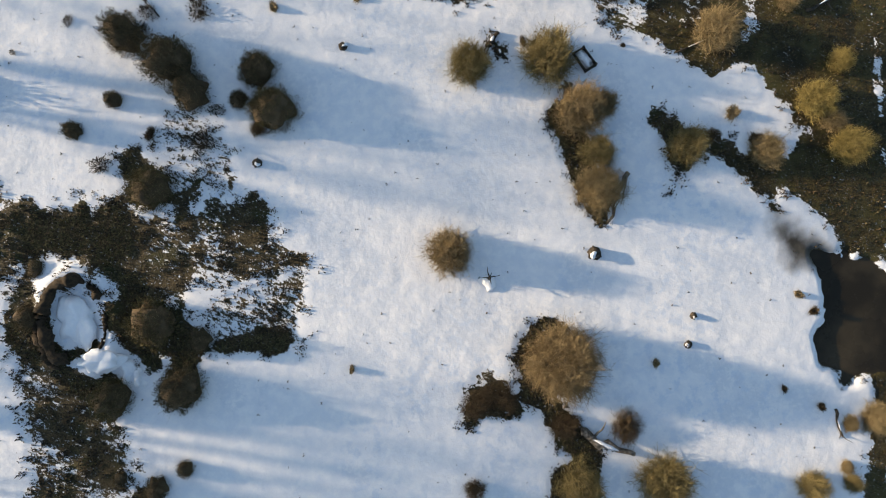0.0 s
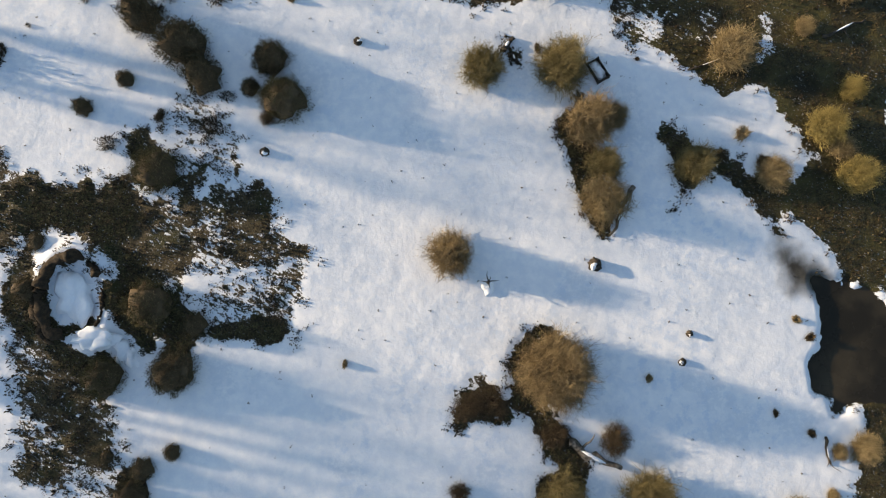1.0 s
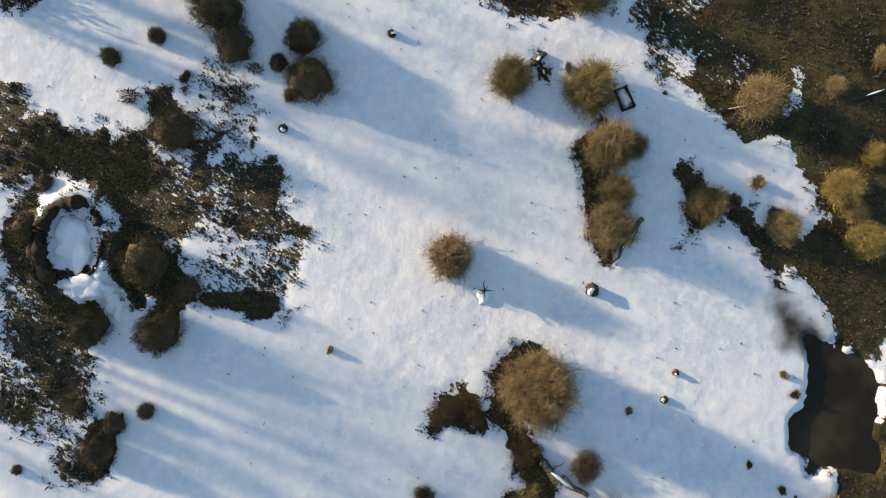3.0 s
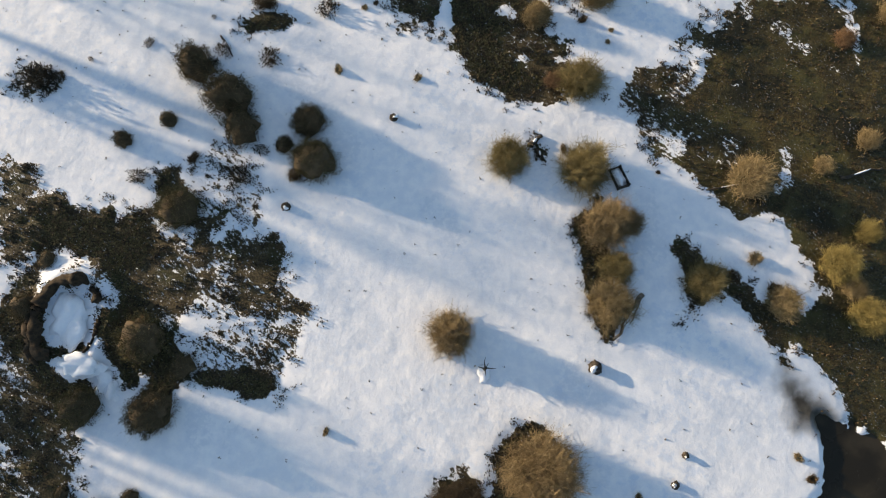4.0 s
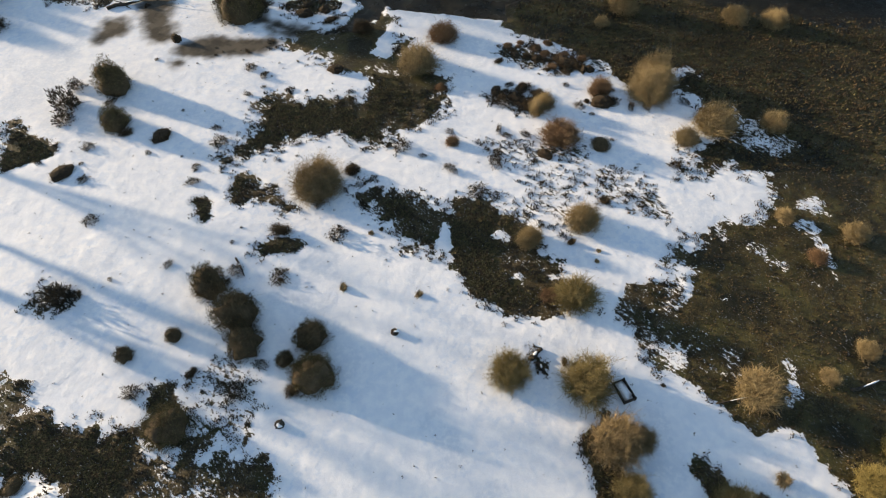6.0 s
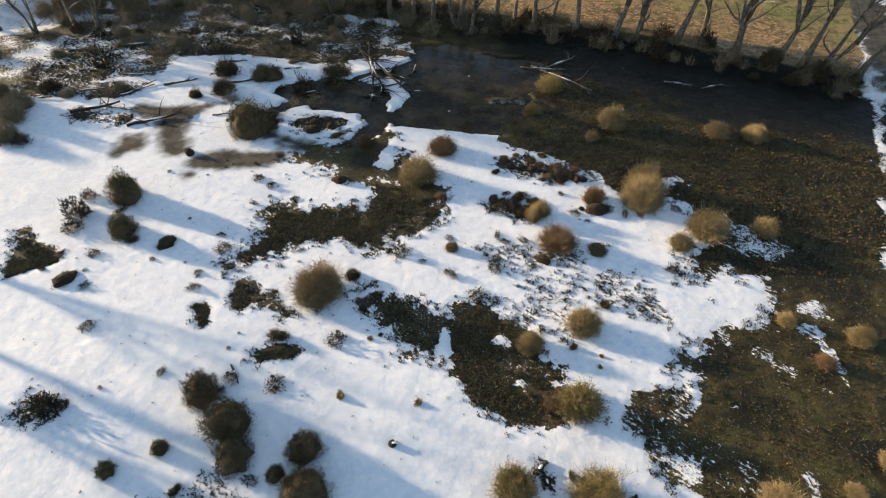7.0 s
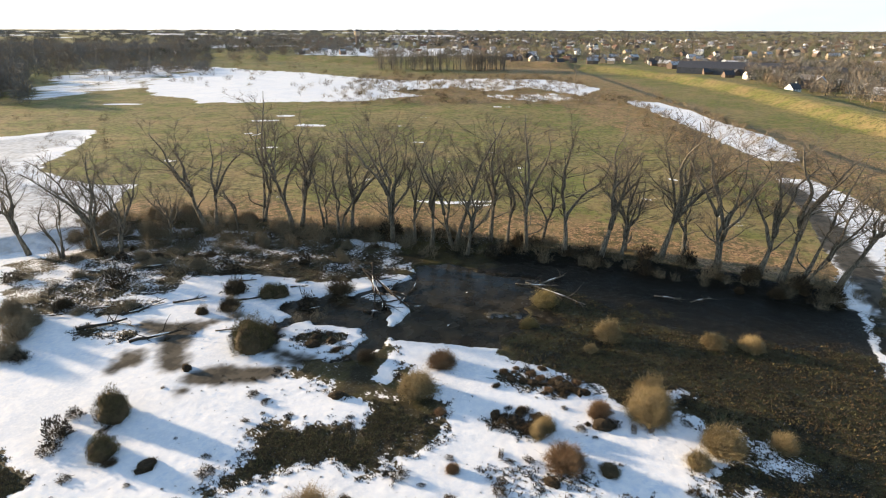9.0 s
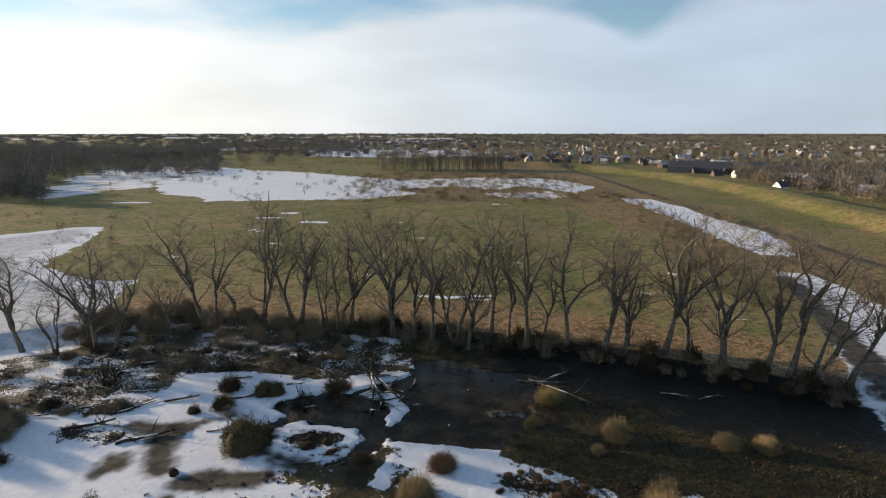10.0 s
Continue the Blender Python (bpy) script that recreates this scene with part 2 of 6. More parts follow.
# ---------- numeric helpers ----------
def lattice(ix, iy, seed):
    h = np.sin(ix * 127.1 + iy * 311.7 + seed * 74.7) * 43758.5453
    return h - np.floor(h)


def value_noise(x, y, seed=0):
    """Smooth noise from 0 to 1 on arrays."""
    ix, iy = np.floor(x), np.floor(y)
    fx, fy = x - ix, y - iy
    fx, fy = fx * fx * (3 - 2 * fx), fy * fy * (3 - 2 * fy)
    a = lattice(ix, iy, seed) * (1 - fx) + lattice(ix + 1, iy, seed) * fx
    b = lattice(ix, iy + 1, seed) * (1 - fx) + lattice(ix + 1, iy + 1, seed) * fx
    return a * (1 - fy) + b * fy


def fbm(x, y, size, octaves=4, seed=0):
    """Noise from about -1 to 1, its broadest forms as wide as size."""
    total, amp, norm = 0, 1.0, 0.0
    for k in range(octaves):
        total = total + amp * (value_noise(x / size * 2 ** k + 17.3 * k, y / size * 2 ** k - 9.1 * k, seed + k) * 2 - 1)
        norm += amp
        amp *= 0.5
    return total / norm * 1.6


def smooth(x, lo, hi):
    t = np.clip((x - lo) / (hi - lo), 0, 1)
    return t * t * (3 - 2 * t)


def stroke_depth(x, y, pts):
    """How deep a place lies inside a stroke of varying width, in metres; negative outside."""
    best = np.full(np.shape(x), -1e9)
    if len(pts) == 1:
        px, py, pw = pts[0]
        return pw - np.hypot(x - px, y - py)
    for (ax, ay, aw), (bx, by, bw) in zip(pts, pts[1:]):
        dx, dy = bx - ax, by - ay
        t = np.clip(((x - ax) * dx + (y - ay) * dy) / (dx * dx + dy * dy + 1e-9), 0, 1)
        best = np.maximum(best, aw + t * (bw - aw) - np.hypot(x - ax - t * dx, y - ay - t * dy))
    return best


def area_depth(x, y, pts):
    """How deep a place lies inside a closed outline, in metres; negative outside."""
    best, inside = np.full(np.shape(x), 1e9), np.zeros(np.shape(x), bool)
    for (ax, ay), (bx, by) in zip(pts, pts[1:] + pts[:1]):
        dx, dy = bx - ax, by - ay
        t = np.clip(((x - ax) * dx + (y - ay) * dy) / (dx * dx + dy * dy + 1e-9), 0, 1)
        best = np.minimum(best, np.hypot(x - ax - t * dx, y - ay - t * dy))
        if dy:
            inside ^= ((ay > y) != (by > y)) & (x < ax + (y - ay) * dx / dy)
    return np.where(inside, best, -best)


# ---------- ground ----------
def spaced(lo, hi, step, far_lo, far_hi, grow):
    mid = list(np.arange(lo, hi + step / 2, step))
    s, v = step, lo
    left, right = [], []
    while v > far_lo:
        s *= grow
        v -= s
        left.append(v)
    s, v = step, mid[-1]
    while v < far_hi:
        s *= grow
        v += s
        right.append(v)
    return np.array(left[::-1] + mid + right)


GX = spaced(-36, 58, 0.29, -4700, 4700, 1.04)
GY = spaced(-20, 91, 0.29, -3000, 4800, 1.03)
X, Y = np.meshgrid(GX, GY)
RANGE = np.hypot(X, Y)
BANK_X = [-400, -200, -136, -100, -80, -66, -55, -47, -27, -10, 10, 30, 45, 53, 62, 400]
BANK_Y = [60, 66, 72, 78, 84, 92, 97, 98, 92, 91, 86.2, 80.6, 72.2, 68, 65.5, 62]
bank_in = Y - np.interp(X, BANK_X, BANK_Y) + 1.5 * fbm(X, Y, 9, 3, 5)
BARE = -1.45 + 0.3 * fbm(X, Y, 5, 4, 11)
MARSH, SLUSH, WET, POOL = np.zeros_like(X), np.zeros_like(X), np.zeros_like(X), np.zeros_like(X)
MUD_SHADE = np.zeros_like(X)
MEADOW = smooth(bank_in, 1.0, 3.5)
BARE = np.maximum(BARE, np.clip(bank_in / 1.5, -2, 1.5))
ragged_near, ragged_fine = fbm(X, Y, 3.0, 4, 21), fbm(X, Y, 0.8, 3, 31)


def cover(name, soft, cap, depth, pts):
    """Lay one patch of cover: bog, marsh, water, ice, slush or snow. soft: how many metres its edge is broken up;
    cap: how closed the patch is at most, low where snow shows between the plants."""
    global MUD_SHADE, BARE, MARSH, SLUSH, WET, POOL
    s = depth(X, Y, pts)
    if s.max() < 0.05:
        return
    rag = soft * (0.72 * ragged_near + 0.62 * ragged_fine) * (1 + np.clip(RANGE - 60, 0, 500) / 120)
    if name in ("snow", "ice"):
        rag = np.where(RANGE > 70, rag * 0.55, rag)
    s = s + np.clip(rag, -0.6 * s.max() - 0.2, 2)
    v = np.clip(s / max(1.25 * soft, 0.3), -2, 1.5)
    if cap is not None:
        v = np.minimum(v, cap + 0.30 * ragged_near)
    if name in ("snow", "ice"):
        BARE = np.minimum(BARE, np.clip(-v, -1.4, 2))
        POOL = POOL * (1 - smooth(s, -0.4, 0.5))
        if name == "ice":
            SLUSH = np.maximum(SLUSH, 0.42 * smooth(s + 3 * ragged_near, 2, 7))
        return
    if name == "slush":
        SLUSH = np.maximum(SLUSH, smooth(s, -1.9, 1.6))
        return
    BARE = np.maximum(BARE, v)
    inside = smooth(s, -0.6, 0.4)
    if name == "mud_shade":
        MUD_SHADE = np.maximum(MUD_SHADE, smooth(s, -1.5, 2.5))
    if name != "bog":
        MARSH = np.maximum(MARSH, inside)
        WET = np.maximum(WET, inside)
    if name == "water":
        POOL = np.maximum(POOL, smooth(s, -0.5, 0.6))


def lay_near_cover():
    cover("bog", 1.5, 0.22, area_depth, [(-16.5, 10.0), (-13.5, 9.6), (-11.5, 8.2), (-10.0, 6.0), (-9.3, 4.1), (-10.5, 3.0), (-12.4, 3.6), (-14.2, 3.5), (-16.0, 2.8)])
    cover("bog", 1.3, 0.42, area_depth, [(-29.3, 10.5), (-26.8, 11.5), (-23.7, 10.4), (-18.4, 9.6), (-15.4, 8.6), (-14.0, 6.2), (-14.6, 4.0), (-16.6, 2.6), (-17.4, 0.8), (-19.8, -0.0), (-20.9, 2.2), (-21.6, 4.4), (-23.3, 6.2), (-25.6, 7.1), (-27.3, 6.0), (-28.6, 5.2)])
    cover("bog", 1.0, -0.04, area_depth, [(-16.4, 2.2), (-12.6, 2.6), (-9.4, 2.8), (-9.7, -1.3), (-14.3, -1.4), (-15.7, 0.8)])
    cover("bog", 0.6, None, stroke_depth, [(-14.9, -0.5, 0.8), (-11.0, -1.0, 0.7)])
    cover("bog", 0.9, 0.12, area_depth, [(-28.6, 5.2), (-26.1, 1.4), (-24.7, -0.1), (-23.5, -2.9), (-22.0, -4.7), (-20.9, -7.2), (-22.1, -8.7), (-23.9, -8.0), (-26.3, -4.8), (-27.8, -3.1)])
    cover("bog", 1.2, 0.0, area_depth, [(-27.7, -5.0), (-25.5, -5.2), (-23.4, -5.1), (-21.0, -6.5), (-20.6, -8.6), (-22.0, -10.4), (-23.3, -11.4), (-25.3, -8.8), (-27.6, -7.5)])
    cover("bog", 0.8, 0.2, area_depth, [(-30.0, 14.4), (-28.3, 13.4), (-27.5, 11.9), (-28.3, 10.7), (-29.3, 10.3)])
    cover("bog", 0.9, -0.2, area_depth, [(-19.1, 13.7), (-16.9, 14.3), (-14.6, 15.1), (-12.7, 14.8), (-12.3, 12.5), (-13.5, 9.8), (-16.1, 9.8), (-18.4, 10.1)])
    cover("bog", 0.6, None, stroke_depth, [(-17.9, 10.9, 1.6), (-18.3, 13.1, 0.7)])
    cover("bog", 0.5, None, stroke_depth, [(-19.4, 1.5, 1.7), (-16.9, 0.0, 1.1), (-18.1, -2.9, 1.1)])
    cover("bog", 0.5, None, stroke_depth, [(-22.7, -3.0, 1.0), (-22.2, -1.8, 0.9)])
    cover("bog", 0.8, 0.15, stroke_depth, [(-29.4, 20.0, 1.5), (-27.4, 20.4, 0.5)])
    cover("bog", 0.5, None, stroke_depth, [(-21.1, -9.3, 1.2), (-21.5, -11.1, 1.2)])
    cover("snow", 0.3, None, stroke_depth, [(-23.6, 3.9, 1.2), (-23.3, 2.6, 1.4), (-24.2, 1.4, 0.6)])
    cover("snow", 0.6, 0.3, stroke_depth, [(-25.4, 7.4, 0.3), (-23.3, 6.7, 0.35), (-21.7, 5.3, 0.25), (-21.0, 3.9, 0.15)])
    cover("snow", 0.3, None, stroke_depth, [(-22.9, 0.2, 0.6), (-21.6, 0.2, 0.7), (-20.6, -1.2, 0.5), (-19.8, -2.4, 0.4)])
    cover("bog", 0.4, 0.5, stroke_depth, [(-25.3, 0.0, 0.6), (-24.0, -1.0, 0.6), (-22.6, -1.8, 0.6)])
    cover("bog", 0.4, 0.6, stroke_depth, [(-21.4, 3.4, 0.35), (-21.2, 1.9, 0.5), (-19.8, 0.6, 0.8), (-19.2, -0.8, 0.6)])
    cover("bog", 0.5, 0.35, stroke_depth, [(-26.6, 6.4, 0.6), (-27.4, 4.2, 1.0), (-27.2, 1.8, 1.0), (-26.2, 0.2, 0.7)])
    cover("bog", 0.3, None, stroke_depth, [(-23.6, 5.4, 0.3), (-25.0, 5.3, 0.3), (-25.7, 3.8, 0.35), (-25.8, 2.0, 0.35), (-24.9, 0.7, 0.3), (-22.7, 1.2, 0.2)])
    cover("snow", 0.5, None, stroke_depth, [(-14.7, 8.8, 0.6)])
    cover("bog", 0.4, None, stroke_depth, [(10.5, 9.6, 1.0), (10.8, 6.8, 0.9), (11.4, 3.8, 1.0)])
    cover("bog", 0.4, None, stroke_depth, [(5.3, -6.3, 1.6), (5.1, -8.2, 0.7), (6.0, -10.6, 0.9)])
    cover("bog", 0.6, None, stroke_depth, [(1.1, -7.0, 0.9), (2.7, -7.9, 0.8), (0.6, -7.9, 0.6)])
    cover("bog", 0.6, None, stroke_depth, [(16.7, 7.9, 0.8), (17.8, 6.5, 1.1)])
    cover("bog", 0.5, 0.7, stroke_depth, [(6.9, -4.0, 0.4), (5.6, -4.0, 0.8), (4.2, -5.3, 0.7), (4.3, -7.4, 0.8), (5.7, -8.8, 0.7)])
    cover("bog", 0.5, 0.7, stroke_depth, [(11.0, 11.4, 0.4), (9.7, 10.0, 0.5), (10.0, 8.0, 0.5), (10.4, 6.0, 0.5), (10.5, 4.1, 0.5), (11.1, 2.6, 0.4)])
    cover("bog", 0.8, 0.5, stroke_depth, [(16.6, 8.7, 0.3), (17.5, 7.6, 0.8), (17.3, 5.9, 0.8), (16.7, 4.4, 0.3)])
    cover("bog", 0.9, 0.3, stroke_depth, [(20.2, 5.3, 0.5), (21.4, 3.9, 1.1), (23.0, 2.9, 1.1)])
    cover("bog", 0.8, 0.4, stroke_depth, [(6.7, 16.1, 0.4), (7.0, 15.1, 0.5)])
    cover("bog", 0.5, None, stroke_depth, [(5.5, -9.5, 0.9), (6.4, -11.4, 0.9), (7.1, -12.5, 0.9), (5.1, -13.7, 1.1), (6.4, -14.3, 1.1)])
    cover("bog", 0.6, None, stroke_depth, [(1.6, -5.9, 0.6), (2.5, -7.0, 0.6)])
    cover("marsh", 0.6, None, area_depth, [(18.6, 23.0), (19.1, 21.7), (16.9, 18.4), (16.2, 16.3), (14.9, 15.7), (17.0, 14.5), (18.3, 12.8), (19.7, 11.1), (20.6, 10.6), (21.5, 10.9), (23.7, 10.7), (24.4, 9.1), (25.3, 7.6), (25.9, 5.3), (25.0, 4.5), (24.2, 3.7), (23.4, 4.8), (21.3, 5.1), (19.8, 4.9), (20.4, 3.2), (22.0, 1.7), (22.7, 0.6), (23.4, 2.1), (24.8, 0.7), (26.2, -0.8), (26.5, -3.0), (29.3, -4.6), (35.6, 27.8)])
    cover("bog", 0.9, 0.12, area_depth, [(12.2, 19.8), (13.2, 20.5), (15.8, 21.8), (18.7, 21.7), (18.7, 18.6), (17.2, 14.8), (14.9, 15.7), (14.3, 17.9)])
    cover("snow", 0.9, -0.42, area_depth, [(13.2, 19.6), (15.2, 21.6), (18.6, 21.4), (20.4, 17.6), (20.2, 13.0), (18.0, 13.6), (15.0, 16.2)])
    cover("snow", 0.6, 0.05, stroke_depth, [(15.3, 16.9, 0.5), (16.6, 15.9, 0.6)])
    cover("water", 0.7, None, area_depth, [(24.3, -2.5), (24.8, -4.2), (24.2, -6.7), (23.2, -8.5), (24.3, -11.0), (29.2, -11.4), (29.3, -4.6), (26.8, -2.8)])
    cover("marsh", 0.5, None, stroke_depth, [(26.0, -12.9, 0.5), (25.6, -15.8, 0.6), (24.4, -18.1, 0.7)])
    cover("slush", 0.5, None, stroke_depth, [(22.5, 0.1, 0.3), (22.9, -1.0, 0.6), (23.6, -2.1, 1.0), (24.8, -2.9, 0.9)])
    cover("snow", 0.6, 0.05, stroke_depth, [(24.7, 15.5, 0.2), (24.2, 13.1, 0.45), (23.3, 12.2, 0.3)])
    cover("snow", 0.6, None, stroke_depth, [(23.3, 1.4, 0.3), (24.2, -0.5, 0.4), (25.9, -2.3, 0.4)])
    cover("snow", 0.5, None, stroke_depth, [(29.2, 22.3, 0.4), (29.4, 21.5, 0.4)])
    cover("snow", 0.7, None, stroke_depth, [(21.5, 21.0, 0.5)])
    cover("snow", 0.5, None, stroke_depth, [(27.4, 3.4, 0.3)])
    cover("bog", 1.5, 0.5, area_depth, [(-19.0, 35.3), (-18.0, 36.6), (-16.9, 39.1), (-17.8, 41.3), (-16.1, 43.2), (-12.1, 42.0), (-9.1, 43.6), (-7.0, 45.2), (-8.3, 47.4), (-0.9, 47.4), (-0.2, 44.3), (-1.3, 39.7), (-4.3, 37.8), (-6.8, 36.4), (-9.5, 38.2), (-12.7, 38.4), (-14.0, 36.7), (-14.9, 34.5), (-15.8, 35.5)])
    cover("bog", 1.5, 0.45, area_depth, [(-7.8, 30.7), (-5.9, 32.0), (-3.0, 30.6), (0.4, 29.9), (3.2, 29.9), (5.9, 28.1), (8.1, 25.7), (9.9, 23.6), (9.1, 22.4), (6.5, 22.4), (6.8, 20.4), (5.0, 18.8), (3.0, 20.8), (2.4, 22.4), (-0.0, 24.9), (-1.9, 25.5), (-3.8, 27.5), (-5.2, 28.6), (-7.1, 29.1)])
    cover("bog", 0.9, 0.1, area_depth, [(3.0, 22.1), (6.5, 22.6), (9.5, 22.2), (9.7, 20.4), (7.5, 19.1), (5.0, 19.1)])
    cover("bog", 1.2, -0.2, area_depth, [(4.4, 37.0), (10.1, 37.2), (13.7, 34.1), (17.2, 33.6), (19.0, 28.3), (16.5, 29.6), (13.3, 30.9), (8.6, 31.4), (5.8, 33.7)])
    cover("bog", 1.0, -0.22, area_depth, [(0.4, 29.9), (5.6, 30.7), (10.2, 29.0), (10.5, 26.9), (6.9, 27.8), (3.7, 29.3)])
    cover("snow", 0.35, None, stroke_depth, [(0.4, 27.2, 0.5), (0.2, 25.4, 0.8)])
    cover("snow", 0.5, 0.1, stroke_depth, [(4.2, 26.4, 0.3), (5.2, 26.1, 0.35)])
    cover("bog", 0.9, 0.3, stroke_depth, [(-16.8, 30.8, 1.4), (-14.6, 30.5, 0.7), (-13.2, 29.2, 0.6)])
    cover("bog", 0.7, None, stroke_depth, [(-20.2, 29.3, 0.6), (-19.5, 27.9, 0.5)])
    cover("bog", 0.7, 0.3, stroke_depth, [(-12.6, 25.0, 0.4), (-13.9, 24.9, 0.7), (-11.7, 25.2, 0.4)])
    cover("bog", 0.7, 0.6, area_depth, [(-42.1, 40.0), (-37.9, 37.4), (-35.1, 35.3), (-35.9, 33.9), (-38.6, 33.0)])
    cover("marsh", 1.6, None, area_depth, [(18.2, 26.0), (20.8, 25.7), (24.0, 27.7), (26.1, 28.0), (28.5, 30.6), (29.4, 32.7), (28.1, 34.3), (25.4, 34.6), (23.8, 32.5), (21.9, 34.3), (23.4, 36.8), (26.0, 37.8), (28.5, 41.8), (25.4, 42.6), (23.8, 46.1), (26.3, 49.8), (54.1, 59.6), (32.7, 19.7), (19.4, 20.4), (18.9, 23.2)])
    cover("bog", 0.9, 0.1, area_depth, [(12.9, 20.4), (15.4, 21.3), (18.3, 22.6), (19.6, 20.4), (17.5, 19.0), (14.1, 19.0)])
    for px, py, pw in ((29.2, 40.4, 0.8), (29.6, 39.3, 0.7), (31.0, 37.9, 0.9), (32.2, 37.6, 0.7), (31.6, 43.6, 0.4), (26.2, 29.6, 0.7), (27.2, 30.2, 0.5), (30.2, 27.8, 0.5), (31.4, 29.8, 0.6), (32.0, 30.2, 0.4), (34.6, 36.4, 0.5)):
        cover("snow", 0.8, 0.02, stroke_depth, [(px - pw, py + 0.25 * pw, pw * 0.75), (px + 1.2 * pw, py - 0.4 * pw, pw * 0.7)])
    cover("snow", 0.9, -0.2, area_depth, [(26.5, 41.5), (31.5, 41.0), (34.5, 37.5), (33.5, 35.5), (29.5, 36.5), (27.0, 38.0)])
    cover("snow", 0.4, -0.06, stroke_depth, [(30.7, 26.4, 0.3), (30.6, 24.6, 0.3), (31.1, 22.4, 0.3)])
    cover("snow", 0.4, -0.06, stroke_depth, [(28.7, 22.2, 0.3), (29.2, 21.6, 0.3)])
    cover("snow", 0.6, -0.06, stroke_depth, [(25.4, 25.5, 0.5), (26.9, 24.0, 0.4)])
    cover("snow", 0.6, None, stroke_depth, [(32.9, 44.9, 0.6)])
    cover("marsh", 1.5, 0.4, area_depth, [(-18.1, 51.2), (-14.8, 53.9), (-11.0, 55.1), (-6.4, 56.3), (-4.0, 50.7), (0.1, 46.0), (-2.5, 44.8), (-5.6, 46.4), (-10.1, 48.5), (-14.1, 49.9)])
    cover("water", 0.5, None, area_depth, [(-22.6, 66.6), (-14.5, 68.6), (-11.8, 72.2), (-5.5, 75.8), (-4.0, 81.4), (1.3, 82.3), (8.2, 78.0), (14.8, 76.4), (16.0, 70.3), (11.6, 66.9), (14.1, 63.3), (8.7, 60.9), (7.2, 60.1), (7.3, 56.5), (1.1, 57.6), (-5.9, 58.5), (-10.4, 61.2), (-16.4, 62.1)])
    cover("marsh", 0.6, None, area_depth, [(6.5, 55.1), (7.2, 60.1), (8.7, 60.9), (14.1, 63.3), (11.6, 66.9), (16.0, 70.3), (14.8, 76.4), (18.5, 78.1), (35.6, 77.4), (51.0, 74.0), (55.5, 68.8), (52.6, 62.4), (50.4, 54.7), (46.2, 45.3), (36.6, 28.7), (31.2, 42.6), (27.1, 45.4), (25.2, 48.7), (18.8, 45.3), (17.2, 48.9), (12.7, 51.9), (7.7, 54.0)])
    cover("slush", 0.5, None, stroke_depth, [(-27.2, 50.4, 1.3), (-24.3, 50.9, 1.7), (-21.2, 51.0, 1.6), (-18.6, 51.6, 1.2)])
    cover("slush", 0.5, None, stroke_depth, [(-37.9, 61.6, 1.3), (-33.9, 60.3, 1.9), (-31.8, 61.4, 1.5), (-29.4, 63.0, 0.6), (-27.2, 64.1, 0.6)])
    cover("slush", 0.5, None, stroke_depth, [(-33.2, 59.4, 2.1), (-32.0, 55.4, 1.4), (-30.8, 52.8, 1.4)])
    cover("slush", 0.5, None, stroke_depth, [(-37.2, 51.9, 0.6), (-36.3, 54.0, 1.6)])
    cover("slush", 0.5, None, stroke_depth, [(-27.8, 48.0, 0.7)])
    cover("snow", 0.5, None, stroke_depth, [(-40.6, 69.3, 0.8), (-37.2, 71.4, 1.0), (-32.0, 75.3, 1.2), (-27.7, 76.1, 1.4), (-17.9, 72.2, 1.1)])
    cover("slush", 0.4, None, stroke_depth, [(-21.2, 60.4, 0.6), (-20.9, 56.9, 0.6), (-18.7, 53.7, 0.6), (-14.7, 53.0, 0.6), (-10.2, 53.7, 0.5)])
    cover("bog", 0.4, 0.02, stroke_depth, [(-17.2, 57.2, 1.2), (-14.5, 57.7, 1.8), (-11.9, 57.5, 1.2)])
    cover("snow", 0.3, 0.5, stroke_depth, [(-18.8, 56.9, 0.5), (-18.0, 59.7, 0.5), (-15.1, 60.9, 0.4), (-11.7, 59.8, 0.5), (-10.4, 56.9, 0.5), (-12.3, 54.8, 0.4), (-16.0, 54.6, 0.4), (-18.8, 56.9, 0.5)])
    cover("snow", 0.5, None, stroke_depth, [(-23.8, 65.5, 0.7), (-21.4, 64.0, 0.6)])
    cover("marsh", 0.5, None, stroke_depth, [(-10.8, 64.3, 1.2), (-9.4, 68.9, 1.3), (-6.9, 66.6, 1.1)])
    cover("snow", 0.6, 0.25, stroke_depth, [(-11.5, 64.3, 1.3), (-10.3, 70.1, 1.6), (-7.5, 69.7, 1.3), (-5.5, 66.1, 1.2), (-6.9, 62.9, 0.7)])
    cover("snow", 0.7, None, stroke_depth, [(-5.6, 54.6, 0.9), (-6.5, 50.3, 0.9)])
    # shade below the tree row, painted on as near-black wet ground
    cover("mud_shade", 1.5, None, stroke_depth, [(16.8, 75.5, 3.4), (25.9, 73.0, 6.7), (37.3, 70.7, 9.1), (47.7, 67.5, 9.0), (51.2, 64.4, 6.5)])
    cover("mud_shade", 1.5, None, stroke_depth, [(29.3, 63.2, 2.3), (38.5, 60.9, 3.6), (45.3, 57.6, 2.7)])
    cover("mud_shade", 1.5, None, stroke_depth, [(6, 79.5, 3.0), (17, 76.5, 4.0), (30, 72, 6.0), (42, 66, 7.0), (51, 59, 5.0)])
    cover("mud_shade", 1.0, None, stroke_depth, [(7.1, 59.3, 1.7), (8.7, 60.8, 1.7), (14.1, 63.0, 2.2), (12.3, 66.5, 2.3), (16.0, 70.8, 2.4)])
    cover("slush", 0.5, None, stroke_depth, [(8.6, 63.8, 0.9), (6.3, 62.4, 0.7)])
